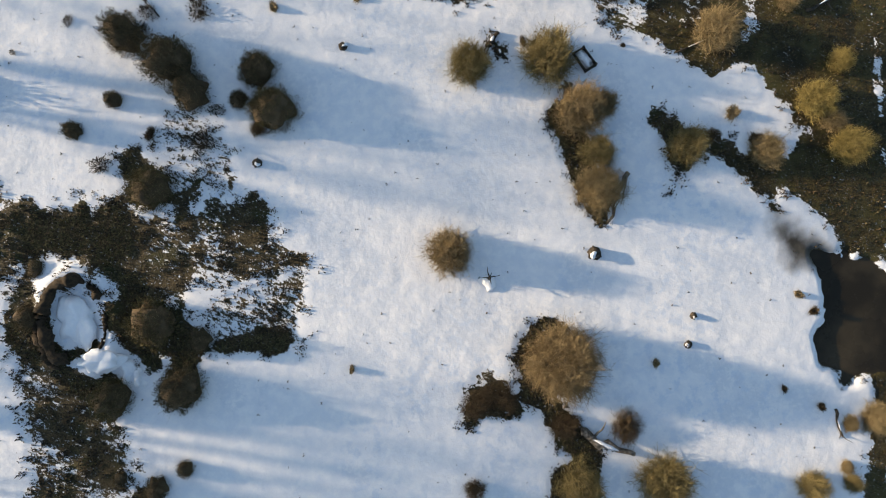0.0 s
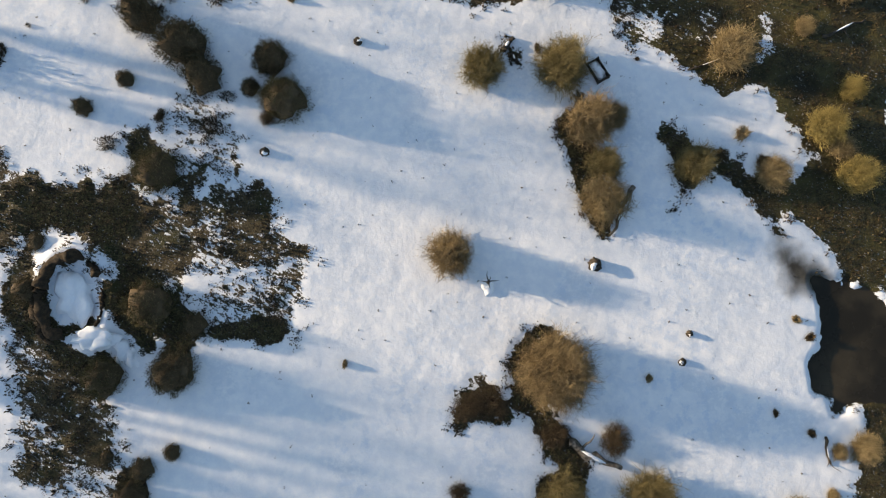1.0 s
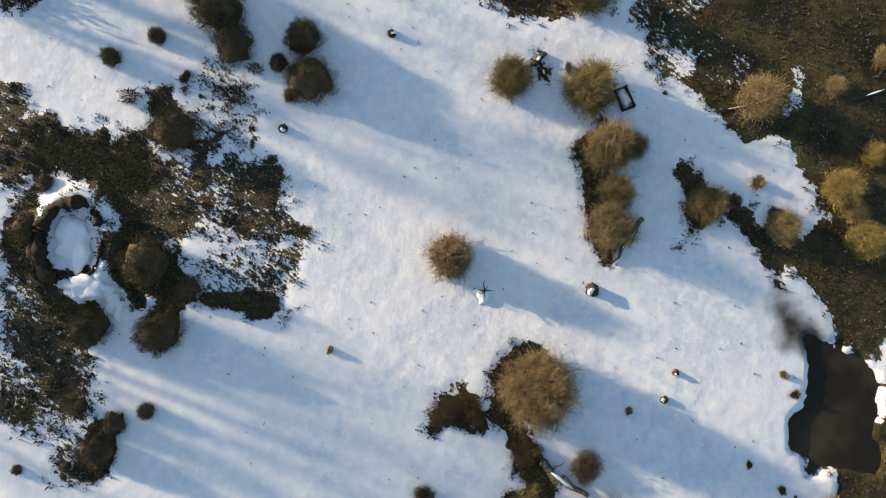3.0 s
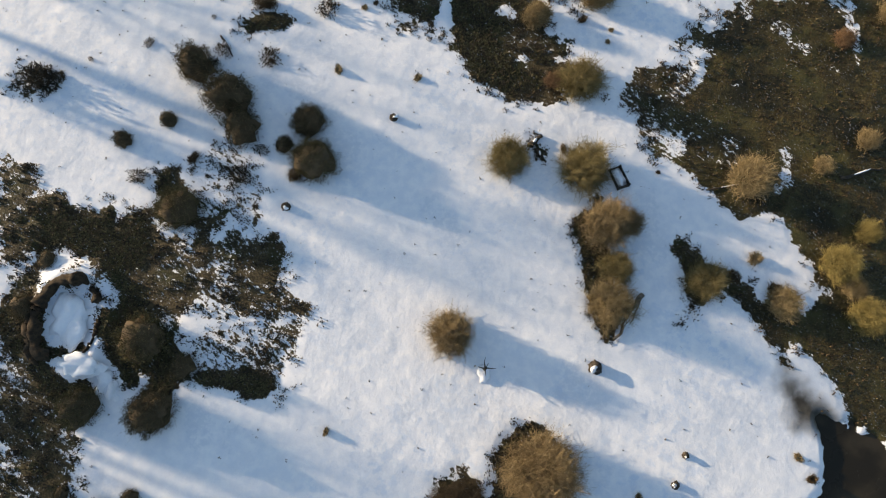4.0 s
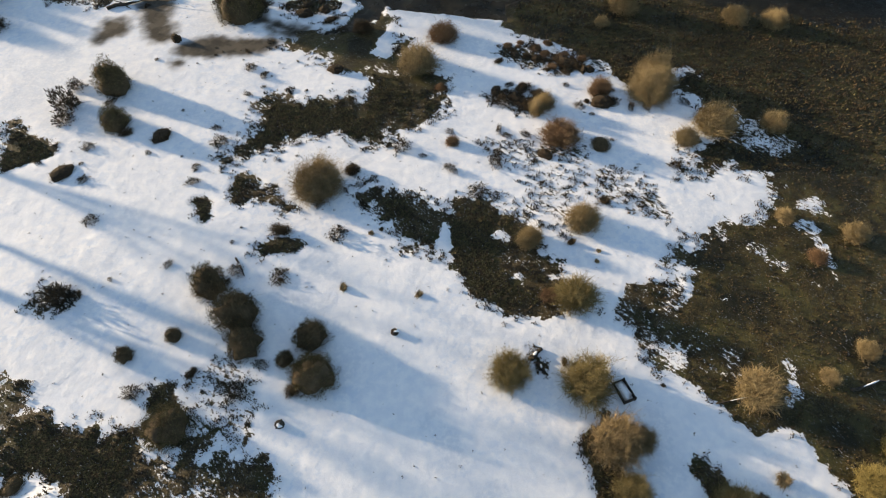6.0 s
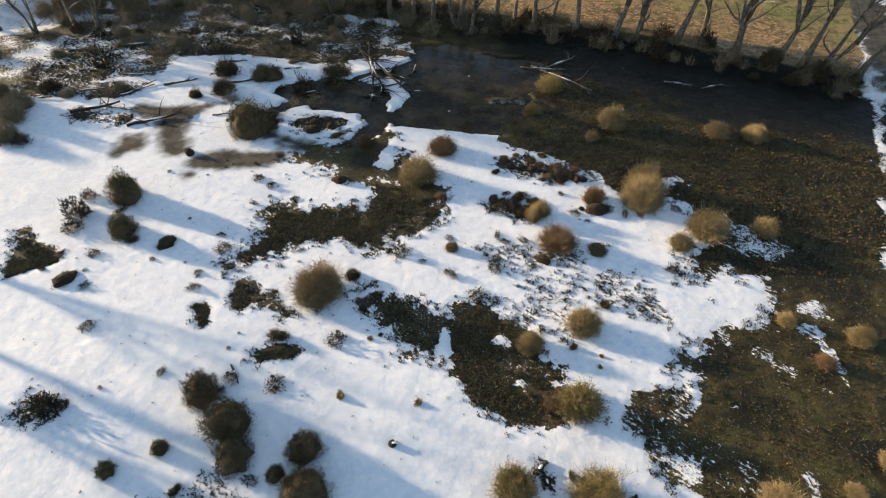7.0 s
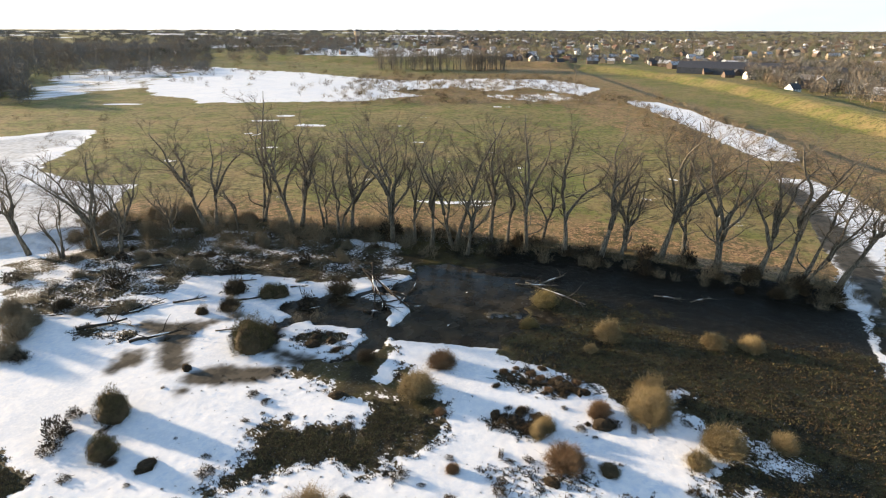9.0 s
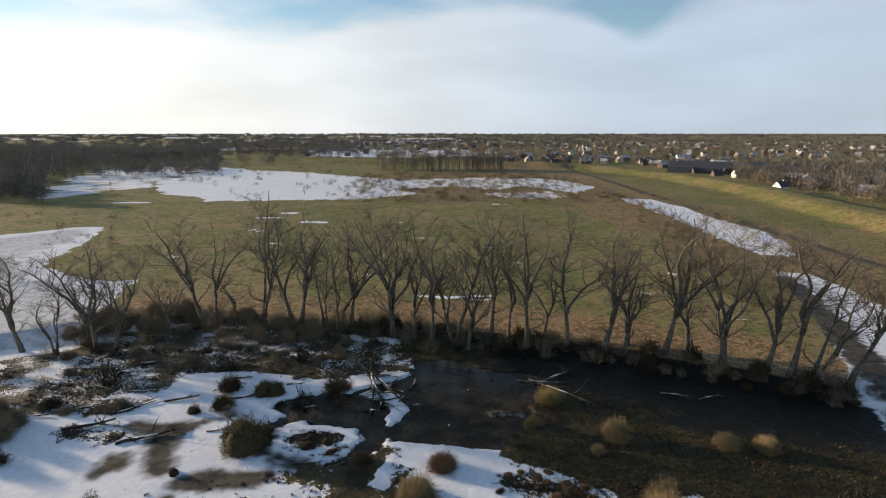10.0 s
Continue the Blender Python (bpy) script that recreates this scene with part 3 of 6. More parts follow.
    cover("water", 0.6, None, stroke_depth, [(-21.5, 67.6, 1.0), (-16, 68.6, 2.6), (-11.5, 67, 3.0)])
    cover("water", 0.6, None, stroke_depth, [(-21.6, 62.2, 0.7), (-18.5, 64.0, 1.2), (-14, 65.0, 1.8), (-9.2, 62.6, 1.8), (-8.2, 58.8, 1.5), (-9.6, 55.8, 1.1), (-13.0, 54.0, 0.6)])
    cover("slush", 0.6, None, stroke_depth, [(-22.6, 60.0, 0.6), (-20.8, 56.0, 0.7), (-16, 53.8, 0.8)])
    cover("snow", 0.6, 0.55, stroke_depth, [(-19.6, 58.4, 0.9), (-17.6, 60.8, 0.9), (-14, 61.2, 0.8), (-11.4, 59.8, 0.8), (-11.6, 57.4, 0.7), (-15, 56.2, 0.8), (-18.6, 57.4, 0.8)])
    cover("bog", 0.6, 0.25, stroke_depth, [(-17.4, 58.8, 1.1), (-13.2, 58.9, 1.2)])
    cover("bog", 0.9, 0.1, stroke_depth, [(-46, 60.8, 1.0), (-40, 59.4, 1.2)])
    cover("slush", 0.5, None, stroke_depth, [(6.4, 65.4, 0.8), (10.4, 65.6, 1.0)])
    cover("snow", 0.7, -0.1, stroke_depth, [(6.6, 65.2, 0.4), (10.2, 65.6, 0.6)])
    cover("snow", 0.5, None, stroke_depth, [(-22.8, 64.6, 1.4)])
    cover("bog", 1.0, 0.03, area_depth, [(-72.9, 85.0), (-62.9, 87.4), (-49.8, 88.0), (-38.7, 76.6), (-40.6, 71.2), (-48.8, 68.3), (-55.5, 66.5), (-61.7, 68.7)])
    cover("bog", 0.9, 0.05, stroke_depth, [(-54.0, 67.9, 3.0), (-47.0, 66.4, 2.1), (-42.2, 67.7, 1.9)])
    cover("bog", 0.8, 0.22, area_depth, [(-55.9, 88.7), (-43.3, 88.6), (-26.6, 86.5), (-5.9, 82.9), (-7.3, 77.7), (-18.8, 74.9), (-29.8, 78.1), (-38.7, 76.6), (-44.9, 77.0)])
    cover("bog", 0.7, 0.6, stroke_depth, [(-22.9, 58.2, 2.4), (-25.0, 61.5, 1.6)])
    cover("bog", 0.8, -0.02, stroke_depth, [(7.1, 50.4, 1.3), (12.0, 49.8, 2.1), (15.9, 48.6, 1.2)])
    cover("bog", 0.8, 0.05, stroke_depth, [(5.6, 43.5, 0.9), (8.1, 42.5, 0.9)])


def lay_far_cover():
    cover("ice", 1.0, None, area_depth, [(-230, 176), (-150, 176), (-140, 186), (-134, 195), (-123, 197), (-114, 176), (-108, 153), (-107, 144), (-101, 135), (-88, 126), (-77, 122), (-72, 125),
                                         (-70, 115), (-68, 108), (-60, 95), (-62, 86), (-72, 81), (-120, 70), (-230, 90)])
    cover("snow", 2.5, None, area_depth, [(-179, 338), (-151, 298), (-127, 284), (-116, 266), (-79, 270), (-41, 276), (-12, 296), (-31, 321), (6, 340), (-33, 388), (-102, 445), (-165, 483), (-207, 513), (-200, 428)])
    cover("snow", 6.0, 0.15, area_depth, [(-200, 268), (-195, 318), (-179, 338), (-200, 428), (-207, 513), (-262, 545), (-300, 480), (-272, 400), (-238, 330)])
    cover("snow", 5.0, 0.1, area_depth, [(6, 340), (-33, 388), (30, 405), (49, 392), (51, 340), (30, 318)])
    cover("snow", 2.0, None, area_depth, [(49, 392), (72, 396), (86, 370), (93, 333), (74, 303), (65, 320), (51, 340)])
    cover("snow", 5.0, 0.05, area_depth, [(20, 300), (62, 312), (70, 285), (40, 276)])
    cover("snow", 1.5, None, area_depth, [(89, 284), (103, 274), (109, 244), (107, 209), (110, 188), (107, 168), (98, 148), (89, 149), (89, 166), (91, 199), (92, 240)])
    cover("ice", 0.7, None, area_depth, [(81, 131), (89, 128), (89, 116), (87, 101), (68, 77), (59, 65), (54, 67), (60, 76), (70, 99)])


lay_near_cover()
# marsh that runs on past the near snow, and thin heather out to the western trees
cover("marsh", 0.5, None, stroke_depth, [(44, 14, 9), (48, 0, 14), (46, -24, 17), (64, 40, 16), (58, 20, 16)])
cover("marsh", 0.5, None, stroke_depth, [(35, 22, 4), (40, 30, 5), (31, -16, 3), (32, -28, 4)])
cover("marsh", 0.6, None, stroke_depth, [(52, 62, 5), (56, 50, 6), (52, 40, 6)])
cover("marsh", 0.4, None, stroke_depth, [(28.5, -10, 2.4), (27.4, -13, 1.8), (29, -20, 4)])
cover("bog", 0.9, 0.16, stroke_depth, [(-64, 88, 5), (-45, 91, 5), (-25, 87, 6), (-8, 83, 5)])
cover("bog", 1.2, 0.1, stroke_depth, [(-37, -4, 5), (-44, 4, 6), (-46, 20, 4)])
lay_far_cover()
# open grey ice along the stream
cover("slush", 1.0, None, stroke_depth, [(80.5, 125, 2.2), (73, 102, 2.6), (66.5, 84, 3.0), (62, 72, 2.6), (59, 60, 2.0)])
cover("marsh", 0.5, None, stroke_depth, [(53, 52, 4), (50, 46, 4)])
cover("snow", 0.8, 0.12, stroke_depth, [(60.5, 73, 0.7), (57.6, 66.2, 0.35), (54.2, 60, 0.6), (52.2, 56.5, 0.3), (51, 52.8, 0.5), (49.2, 50, 0.3)])
# thin snow lying in the pasture's furrows
for x_, y_, w_, l_ in [(2, 110, 0.8, 8), (8, 108, 0.5, 4), (-30, 150, 0.5, 2), (-48, 205, 2.2, 7), (-62, 186, 1.2, 5), (14, 160, 0.5, 2), (-8, 175, 0.6, 1.5), (2, 148, 0.5, 1.5), (-6, 138, 0.4, 1.2),
                       (56, 128, 0.6, 1.0), (-52, 165, 0.8, 4), (-70, 216, 1.5, 7), (6, 230, 0.9, 3), (-16, 205, 0.8, 2), (20, 140, 0.3, 1), (-74, 148, 1.0, 3), (30, 255, 1.3, 6), (-150, 262, 2.0, 9),
                       (-64, 228, 1.4, 4), (44, 112, 0.4, 1.2), (-18, 128, 0.4, 1.0)]:
    cover("snow", 0.5, None, stroke_depth, [(x_ - l_, y_ + 1.0, w_ * 0.7), (x_ - 0.2 * l_, y_ - 0.5, w_ * 1.2), (x_ + l_, y_ + 0.4, w_ * 0.5)])
furrow = fbm(X * 0.55, Y * 1.3, 5, 4, 91)
BARE = np.where((bank_in > 8) & (Y < 300) & (furrow > 1.0), np.minimum(BARE, 0.05), BARE)
LITTER = np.maximum(smooth(bank_in, 0, 3) * (1 - smooth(bank_in + 5 * fbm(X, Y, 8, 3, 61), 12, 26)),
                    0.8 * smooth(X + 0.10 * Y + 14 * fbm(X, Y, 30, 4, 62), 66, 90) * smooth(bank_in, 2, 8))
LITTER = np.maximum(LITTER, 0.8 * smooth(Y + 22 * fbm(X, Y, 40, 4, 63), 250, 280) * (1 - smooth(Y, 400, 480)) * smooth(X + 100, 0, 60))
LITTER = LITTER * (1 - smooth(X + 10 * fbm(X, Y, 25, 3, 64), 118, 134)) * smooth(X + 70, 0, 8)
# the strip under the trees stays free of snow, but for its western end
strip = smooth(bank_in, -14, -11) * (1 - smooth(bank_in, 0, 2)) * smooth(X + 10 + 4 * ragged_near, 0, 6) * smooth(52 - X, 0, 4)
BARE = np.where(strip > 0.5, np.maximum(BARE, 0.8), BARE)

# the same painted shade along the foot of the bank
MUD_SHADE = np.maximum(MUD_SHADE, smooth(bank_in, -13, -7) * (1 - smooth(bank_in, 1, 3)) * smooth(X - 4, 0, 8) * smooth(56 - X, 0, 4))
MARSH = np.where(strip > 0.5, np.maximum(MARSH, smooth(bank_in, -14, -11)), MARSH)

far_fields = smooth(Y, 620, 720)
BARE = np.where(far_fields > 0.5, np.where(fbm(X, Y, 420, 3, 71) > 0.38, -1.0, 1.2), BARE)
DIKE = [(-266, 683, 12), (-84, 576, 12), (66, 537, 13), (140, 510, 14), (176, 406, 14), (181, 304, 15), (172, 215, 16), (165, 120, 16), (168, -60, 16)]
dike_rise = smooth(stroke_depth(X, Y, DIKE), 0, 9)
MEADOW = np.maximum(MEADOW, smooth(X - 118, 0, 6))
BARE = np.where((dike_rise > 0.05) | ((X > 118) & (Y > 55)), np.maximum(BARE, 0.9), BARE)

Z = 0.10 * fbm(X, Y, 14, 3, 41) * smooth(RANGE, 0, 5)
Z = Z + 0.07 * smooth(-BARE, -0.1, 0.5) * smooth(90 - Y, 0, 10)
Z = Z + np.where(BARE > 0, 0.06, 0.015) * ragged_fine * smooth(95 - RANGE, 0, 20)
Z = Z + 1.7 * smooth(bank_in, -2.0, 3.5) * smooth(120 - X, 0, 10) + 0.3 * fbm(X, Y, 60, 3, 51) * smooth(bank_in, 4, 30)
Z = Z - 0.55 * POOL
Z = Z + 4.2 * dike_rise
# the raised, snow-filled hollow in the bog
ring = np.hypot((X + 23.6) / 1.0, (Y - 2.9) / 1.35)
Z = Z + 0.45 * np.exp(-((ring - 2.4) / 0.6) ** 2)


def ground_height(x, y):
    i = min(max(int(np.searchsorted(GX, x)) - 1, 0), len(GX) - 2)
    j = min(max(int(np.searchsorted(GY, y)) - 1, 0), len(GY) - 2)
    fx, fy = (x - GX[i]) / (GX[i + 1] - GX[i]), (y - GY[j]) / (GY[j + 1] - GY[j])
    return float((Z[j, i] * (1 - fx) + Z[j, i + 1] * fx) * (1 - fy) + (Z[j + 1, i] * (1 - fx) + Z[j + 1, i + 1] * fx) * fy)


def cover_at(field, x, y):
    i = min(max(int(np.searchsorted(GX, x)), 0), len(GX) - 1)
    j = min(max(int(np.searchsorted(GY, y)), 0), len(GY) - 1)
    return float(field[j, i])


def build_ground():
    nx, ny = len(GX), len(GY)
    me = bpy.data.meshes.new("ground")
    co = np.stack([X, Y, Z], -1).reshape(-1, 3)
    a = (np.arange(ny - 1)[:, None] * nx + np.arange(nx - 1)[None, :]).ravel()
    quads = np.stack([a, a + 1, a + nx + 1, a + nx], 1).astype(np.int32)
    me.vertices.add(len(co))
    me.vertices.foreach_set("co", co.astype(np.float32).ravel())
    me.loops.add(quads.size)
    me.loops.foreach_set("vertex_index", quads.ravel())
    me.polygons.add(len(quads))
    me.polygons.foreach_set("loop_start", np.arange(0, quads.size, 4, dtype=np.int32))
    me.update(calc_edges=True)
    me.polygons.foreach_set("use_smooth", np.ones(len(quads), bool))
    for key, field in (("bare", BARE), ("marsh", MARSH), ("meadow", MEADOW), ("slush", SLUSH), ("wet", WET), ("litter", LITTER), ("mud_shade", MUD_SHADE)):
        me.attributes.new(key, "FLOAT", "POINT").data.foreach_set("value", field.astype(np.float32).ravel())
    me.materials.append(GROUND)
    return tagged(new("ground", me), "snow-covered bog, brown marsh and green pasture under thin snow", "ground", kind="structure")


build_ground()


# ---------- mesh helpers ----------
class Soup:
    """Collects vertices and faces for one mesh."""

    def __init__(self):
        self.v, self.f, self.m = [], [], []

    def tube(self, pts, radii, sides=4, mat=0):
        n0 = len(self.v)
        for k, (p, r) in enumerate(zip(pts, radii)):
            d = (pts[min(k + 1, len(pts) - 1)] - pts[max(k - 1, 0)])
            d = d.normalized() if d.length > 1e-9 else Vector((0, 0, 1))
            a = d.cross(Vector((0.31, 0.95, 0.05)))
            a = a.normalized() if a.length > 1e-6 else Vector((1, 0, 0))
            b = d.cross(a)
            for s in range(sides):
                t = 2 * math.pi * s / sides
                self.v.append(p + (a * math.cos(t) + b * math.sin(t)) * r)
        for k in range(len(pts) - 1):
            for s in range(sides):
                q, w = n0 + k * sides + s, n0 + k * sides + (s + 1) % sides
                self.f.append((q, w, w + sides, q + sides))
                self.m.append(mat)
        if sides == 3:
            return
        self.f.append(tuple(range(n0 + sides - 1, n0 - 1, -1)))
        self.f.append(tuple(range(len(self.v) - sides, len(self.v))))
        self.m += [mat, mat]

    def blade(self, a, b, c, w, side, mat=0):
        """A bent, tapered blade or leafy sprig from a over b to c."""
        n0 = len(self.v)
        self.v += [a - side * w * 0.5, a + side * w * 0.5, b + side * w * 0.4, b - side * w * 0.4, c]
        self.f += [(n0, n0 + 1, n0 + 2, n0 + 3), (n0 + 3, n0 + 2, n0 + 4)]
        self.m += [mat, mat]

    def lump(self, centre, rx, ry, rz, rng, rough=0.25, rings=6, seg=10, mat=0, low=-0.25):
        """An uneven dome."""
        n0 = len(self.v)
        off = rng.random() * 50
        for i in range(rings):
            t = low + (1 - low) * i / (rings - 1)
            el = math.asin(max(-1, min(1, t)))
            for s in range(seg):
                az = 2 * math.pi * s / seg
                d = Vector((math.cos(el) * math.cos(az), math.cos(el) * math.sin(az), math.sin(el)))
                k = 1 + rough * noise.noise(d * 2.1 + Vector((off, 0, 0))) * 1.6
                self.v.append(centre + Vector((d.x * rx * k, d.y * ry * k, d.z * rz * k)))
        for i in range(rings - 1):
            for s in range(seg):
                q, w = n0 + i * seg + s, n0 + i * seg + (s + 1) % seg
                self.f.append((q, w, w + seg, q + seg))
                self.m.append(mat)

    def box(self, lo, hi, mat=0):
        n0 = len(self.v)
        self.v += [Vector((x, y, z)) for z in (lo[2], hi[2]) for x, y in ((lo[0], lo[1]), (hi[0], lo[1]), (hi[0], hi[1]), (lo[0], hi[1]))]
        for q in ((3, 2, 1, 0), (4, 5, 6, 7), (0, 1, 5, 4), (1, 2, 6, 5), (2, 3, 7, 6), (3, 0, 4, 7)):
            self.f.append(tuple(n0 + i for i in q))
            self.m.append(mat)

    def mesh(self, name, mats, shade_smooth=False):
        me = bpy.data.meshes.new(name)
        me.from_pydata([tuple(p) for p in self.v], [], self.f)
        for m in mats:
            me.materials.append(m)
        if len(mats) > 1:
            me.polygons.foreach_set("material_index", self.m)
        if shade_smooth:
            me.polygons.foreach_set("use_smooth", [True] * len(self.f))
        me.update()
        return me


def part(name, me, parent, label=""):
    ob = new(name, me)
    ob.parent = parent
    if label:
        ob["label"] = label
    return ob


def thing(name, m, label, category, group=""):
    ob = new(name)
    ob.empty_display_size = 0.3
    ob.matrix_world = m
    return tagged(ob, label, category, group)


# ---------- shrubs ----------
def on_dome(rng, low=0.0):
    az, t = rng.random() * 2 * math.pi, low + (1 - low) * rng.random()
    c = math.sqrt(max(0, 1 - t * t))
    return Vector((c * math.cos(az), c * math.sin(az), t))


def twig_crown(seed, count, thick, droop, name, mat, low=0.05, shoots=6):
    """Bare wands that fan out of a stool into an uneven dome of radius 1 and height 1, with fine crossing shoots."""
    rng, s = random.Random(seed), Soup()
    for _ in range(count):
        d = on_dome(rng, low)
        reach = rng.uniform(0.70, 1.0) * (1 + 0.34 * noise.noise(d * 1.7 + Vector((seed * 3.1, 0, 0))) + 0.20 * noise.noise(d * 5 + Vector((0, seed, 0))))
        if rng.random() < 0.03:
            reach *= rng.uniform(1.05, 1.25)
        root = Vector((d.x * 0.45 + rng.gauss(0, 0.16), d.y * 0.45 + rng.gauss(0, 0.16), 0.0))
        tip = Vector((d.x * reach + rng.gauss(0, 0.07), d.y * reach + rng.gauss(0, 0.07), max(0.06, d.z * reach)))
        mid = root.lerp(tip, 0.5) + Vector((rng.gauss(0, 0.07), rng.gauss(0, 0.07), droop + rng.gauss(0, 0.05)))
        w = thick * rng.uniform(0.6, 1.2)
        s.tube([root, mid, tip], [w, w * 0.7, w * 0.22], 3)
        for _ in range(shoots):
            k = rng.uniform(0.3, 1.0)
            p = (root.lerp(mid, k * 2) if k < 0.5 else mid.lerp(tip, k * 2 - 1))
            q = p + (tip - root).normalized() * rng.uniform(0.0, 0.12) + Vector((rng.gauss(0, 0.13), rng.gauss(0, 0.13), rng.gauss(0.03, 0.09)))
            s.tube([p, q], [w * 0.5, w * 0.22], 3)
    return s.mesh(name, [mat])


def sprig_crown(seed, count, size, name, mat, low=-0.05, rough=0.45):
    """Short leafy sprigs over an uneven dome of radius 1 and height 1."""
    rng, s = random.Random(seed), Soup()
    for _ in range(count):
        d = on_dome(rng, low)
        lump_ = 1 + rough * noise.noise(d * 2.6 + Vector((seed * 1.7, 0, 0))) + 0.12 * noise.noise(d * 7 + Vector((0, seed, 0)))
        r = rng.uniform(0.70, 0.97) * lump_
        p = d * r
        o = (d + Vector((rng.gauss(0, 0.5), rng.gauss(0, 0.5), rng.gauss(0.25, 0.4)))).normalized()
        side = o.cross(Vector((rng.gauss(0, 1), rng.gauss(0, 1), rng.gauss(0, 1)))).normalized()
        ln = size * rng.uniform(0.6, 1.4)
        bend = Vector((0, 0, rng.gauss(0, 0.15))) * ln
        s.blade(p, p + o * ln * 0.55 + bend * 0.3, p + o * ln + bend, ln * rng.uniform(0.22, 0.4), side)
    return s.mesh(name, [mat])


def lump_core(seed, k, name, mat):
    s = Soup()
    s.lump(Vector((0, 0, 0)), k, k, k, random.Random(seed), 0.32, 8, 14)
    return s.mesh(name, [mat], True)


def grass_tuft(seed, count, name, mat):
    rng, s = random.Random(seed), Soup()
    for _ in range(count):
        d = on_dome(rng, 0.1)
        a = Vector((rng.gauss(0, 0.22), rng.gauss(0, 0.22), 0))
        c = Vector((d.x, d.y, max(0.05, d.z))) * rng.uniform(0.6, 1.15) * (1 + 0.55 * noise.noise(d * 1.6 + Vector((seed * 2.3, 0, 0))))
        b = a.lerp(c, 0.55) + Vector((0, 0, 0.18))
        s.blade(a, b, c, rng.uniform(0.05, 0.10), d.cross(Vector((0, 0, 1))).normalized())
    return s.mesh(name, [mat])


SHRUB_KINDS = {}


def shrub_kind(key, big=False):
    """The shared meshes of one kind of shrub, in three forms; big ones have finer twigs for their size."""
    if (key, big) in SHRUB_KINDS:
        return SHRUB_KINDS[key, big]
    forms = []
    for k in range(3):
        seed = sum(map(ord, key)) + 31 * k + (7 if big else 0)
        if key in ("brown", "olive", "straw", "yellow", "grey", "umber", "rust"):
            mound = lump_core(seed, 1.0, "root_mound", EARTH)
            crown = twig_crown(seed, 1900 if big else 820 if key not in ("umber", "grey") else 420, 0.0060 if big else 0.0100, 0.10 if key != "grey" else 0.04, "twigs", TONES[key])
            forms.append((("root_mound", mound, 0.45), ("twig_crown", crown, 0.98 if big else 1.12)))
        elif key == "wispy":
            forms.append((("twig_crown", twig_crown(seed, 52, 0.010, 0.0, "twigs", TONES["wispy" if k else "grey"], 0.3, 7), 1.1),))
        elif key == "sparse":
            crown = twig_crown(seed, 420, 0.013, 0.05, "twig_crown", TONES["umber"], 0.15)
            sprigs = sprig_crown(seed, 700, 0.14, "sprig_crown", TONES["scrub"], 0.0, 0.6)
            forms.append((("twig_crown", crown, 1), ("sprig_crown", sprigs, 0.95)))
        elif key in ("dark", "darkolive"):
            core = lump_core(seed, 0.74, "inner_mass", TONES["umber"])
            leaves = sprig_crown(seed, 7600, 0.055, "foliage", TONES[key], -0.05, 0.36)
            wands = twig_crown(seed, 200, 0.006, 0.05, "twigs", TONES["brown"], 0.1, 4)
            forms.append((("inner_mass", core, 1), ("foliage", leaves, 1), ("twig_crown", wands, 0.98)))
        elif key == "scrub":
            leaves = sprig_crown(seed, 520, 0.2, "sprigs", TONES["scrub"], 0.0, 0.9)
            wands = twig_crown(seed, 60, 0.014, 0.02, "stems", TONES["umber"], 0.2)
            forms.append((("sprig_crown", leaves, 1), ("stem_fan", wands, 1)))
        elif key == "tuft":
            mound = lump_core(seed, 0.72, "root_mound", EARTH)
            blades = grass_tuft(seed, 420, "blades", TONES["brown"] if k == 1 else TONES["umber"])
            forms.append((("root_mound", mound, 0.75), ("blade_fan", blades, 1)))
        else:
            mound = lump_core(seed, 0.92, "peat_mound", EARTH)
            sprigs = sprig_crown(seed, 900, 0.15, "heather", TONES["umber"])
            forms.append((("peat_mound", mound, 1), ("heather", sprigs, 1)))
    SHRUB_KINDS[key, big] = forms
    return forms


SHRUB_WORDS = {
    "brown": ("willow_shrub", "round leafless willow shrub with warm brown twigs", "shrub"),
    "olive": ("willow_shrub", "leafless willow shrub with olive-brown wands", "shrub"),
    "straw": ("willow_shrub", "pale straw-coloured leafless willow shrub", "shrub"),
    "yellow": ("willow_shrub", "yellow-twigged leafless willow in the brown marsh", "shrub"),
    "grey": ("willow_shrub", "large grey-brown leafless willow shrub, feathery outline", "shrub"),
    "umber": ("willow_shrub", "low dark brown leafless shrub on bare peat", "shrub"),
    "rust": ("willow_shrub", "rust-brown leafless shrub with dense twigs", "shrub"),
    "wispy": ("brushwood", "feathery grey-brown leafless brushwood on the bank", "brush"),
    "sparse": ("alder_shrub", "sparse dark leafless shrub standing in snow", "shrub"),
    "dark": ("gorse_bush", "dense dark evergreen bush with uneven crown", "bush"),
    "darkolive": ("gorse_bush", "dense dark olive evergreen bush beside the bog", "bush"),
    "scrub": ("heather_clump", "thin dark heather clump poking through the snow", "heather"),
    "tuft": ("sedge_tussock", "small brown sedge tussock standing in snow", "tussock"),
    "hummock": ("peat_hummock", "low dark peat hummock grown with heather", "hummock"),
}
spin = random.Random(5)


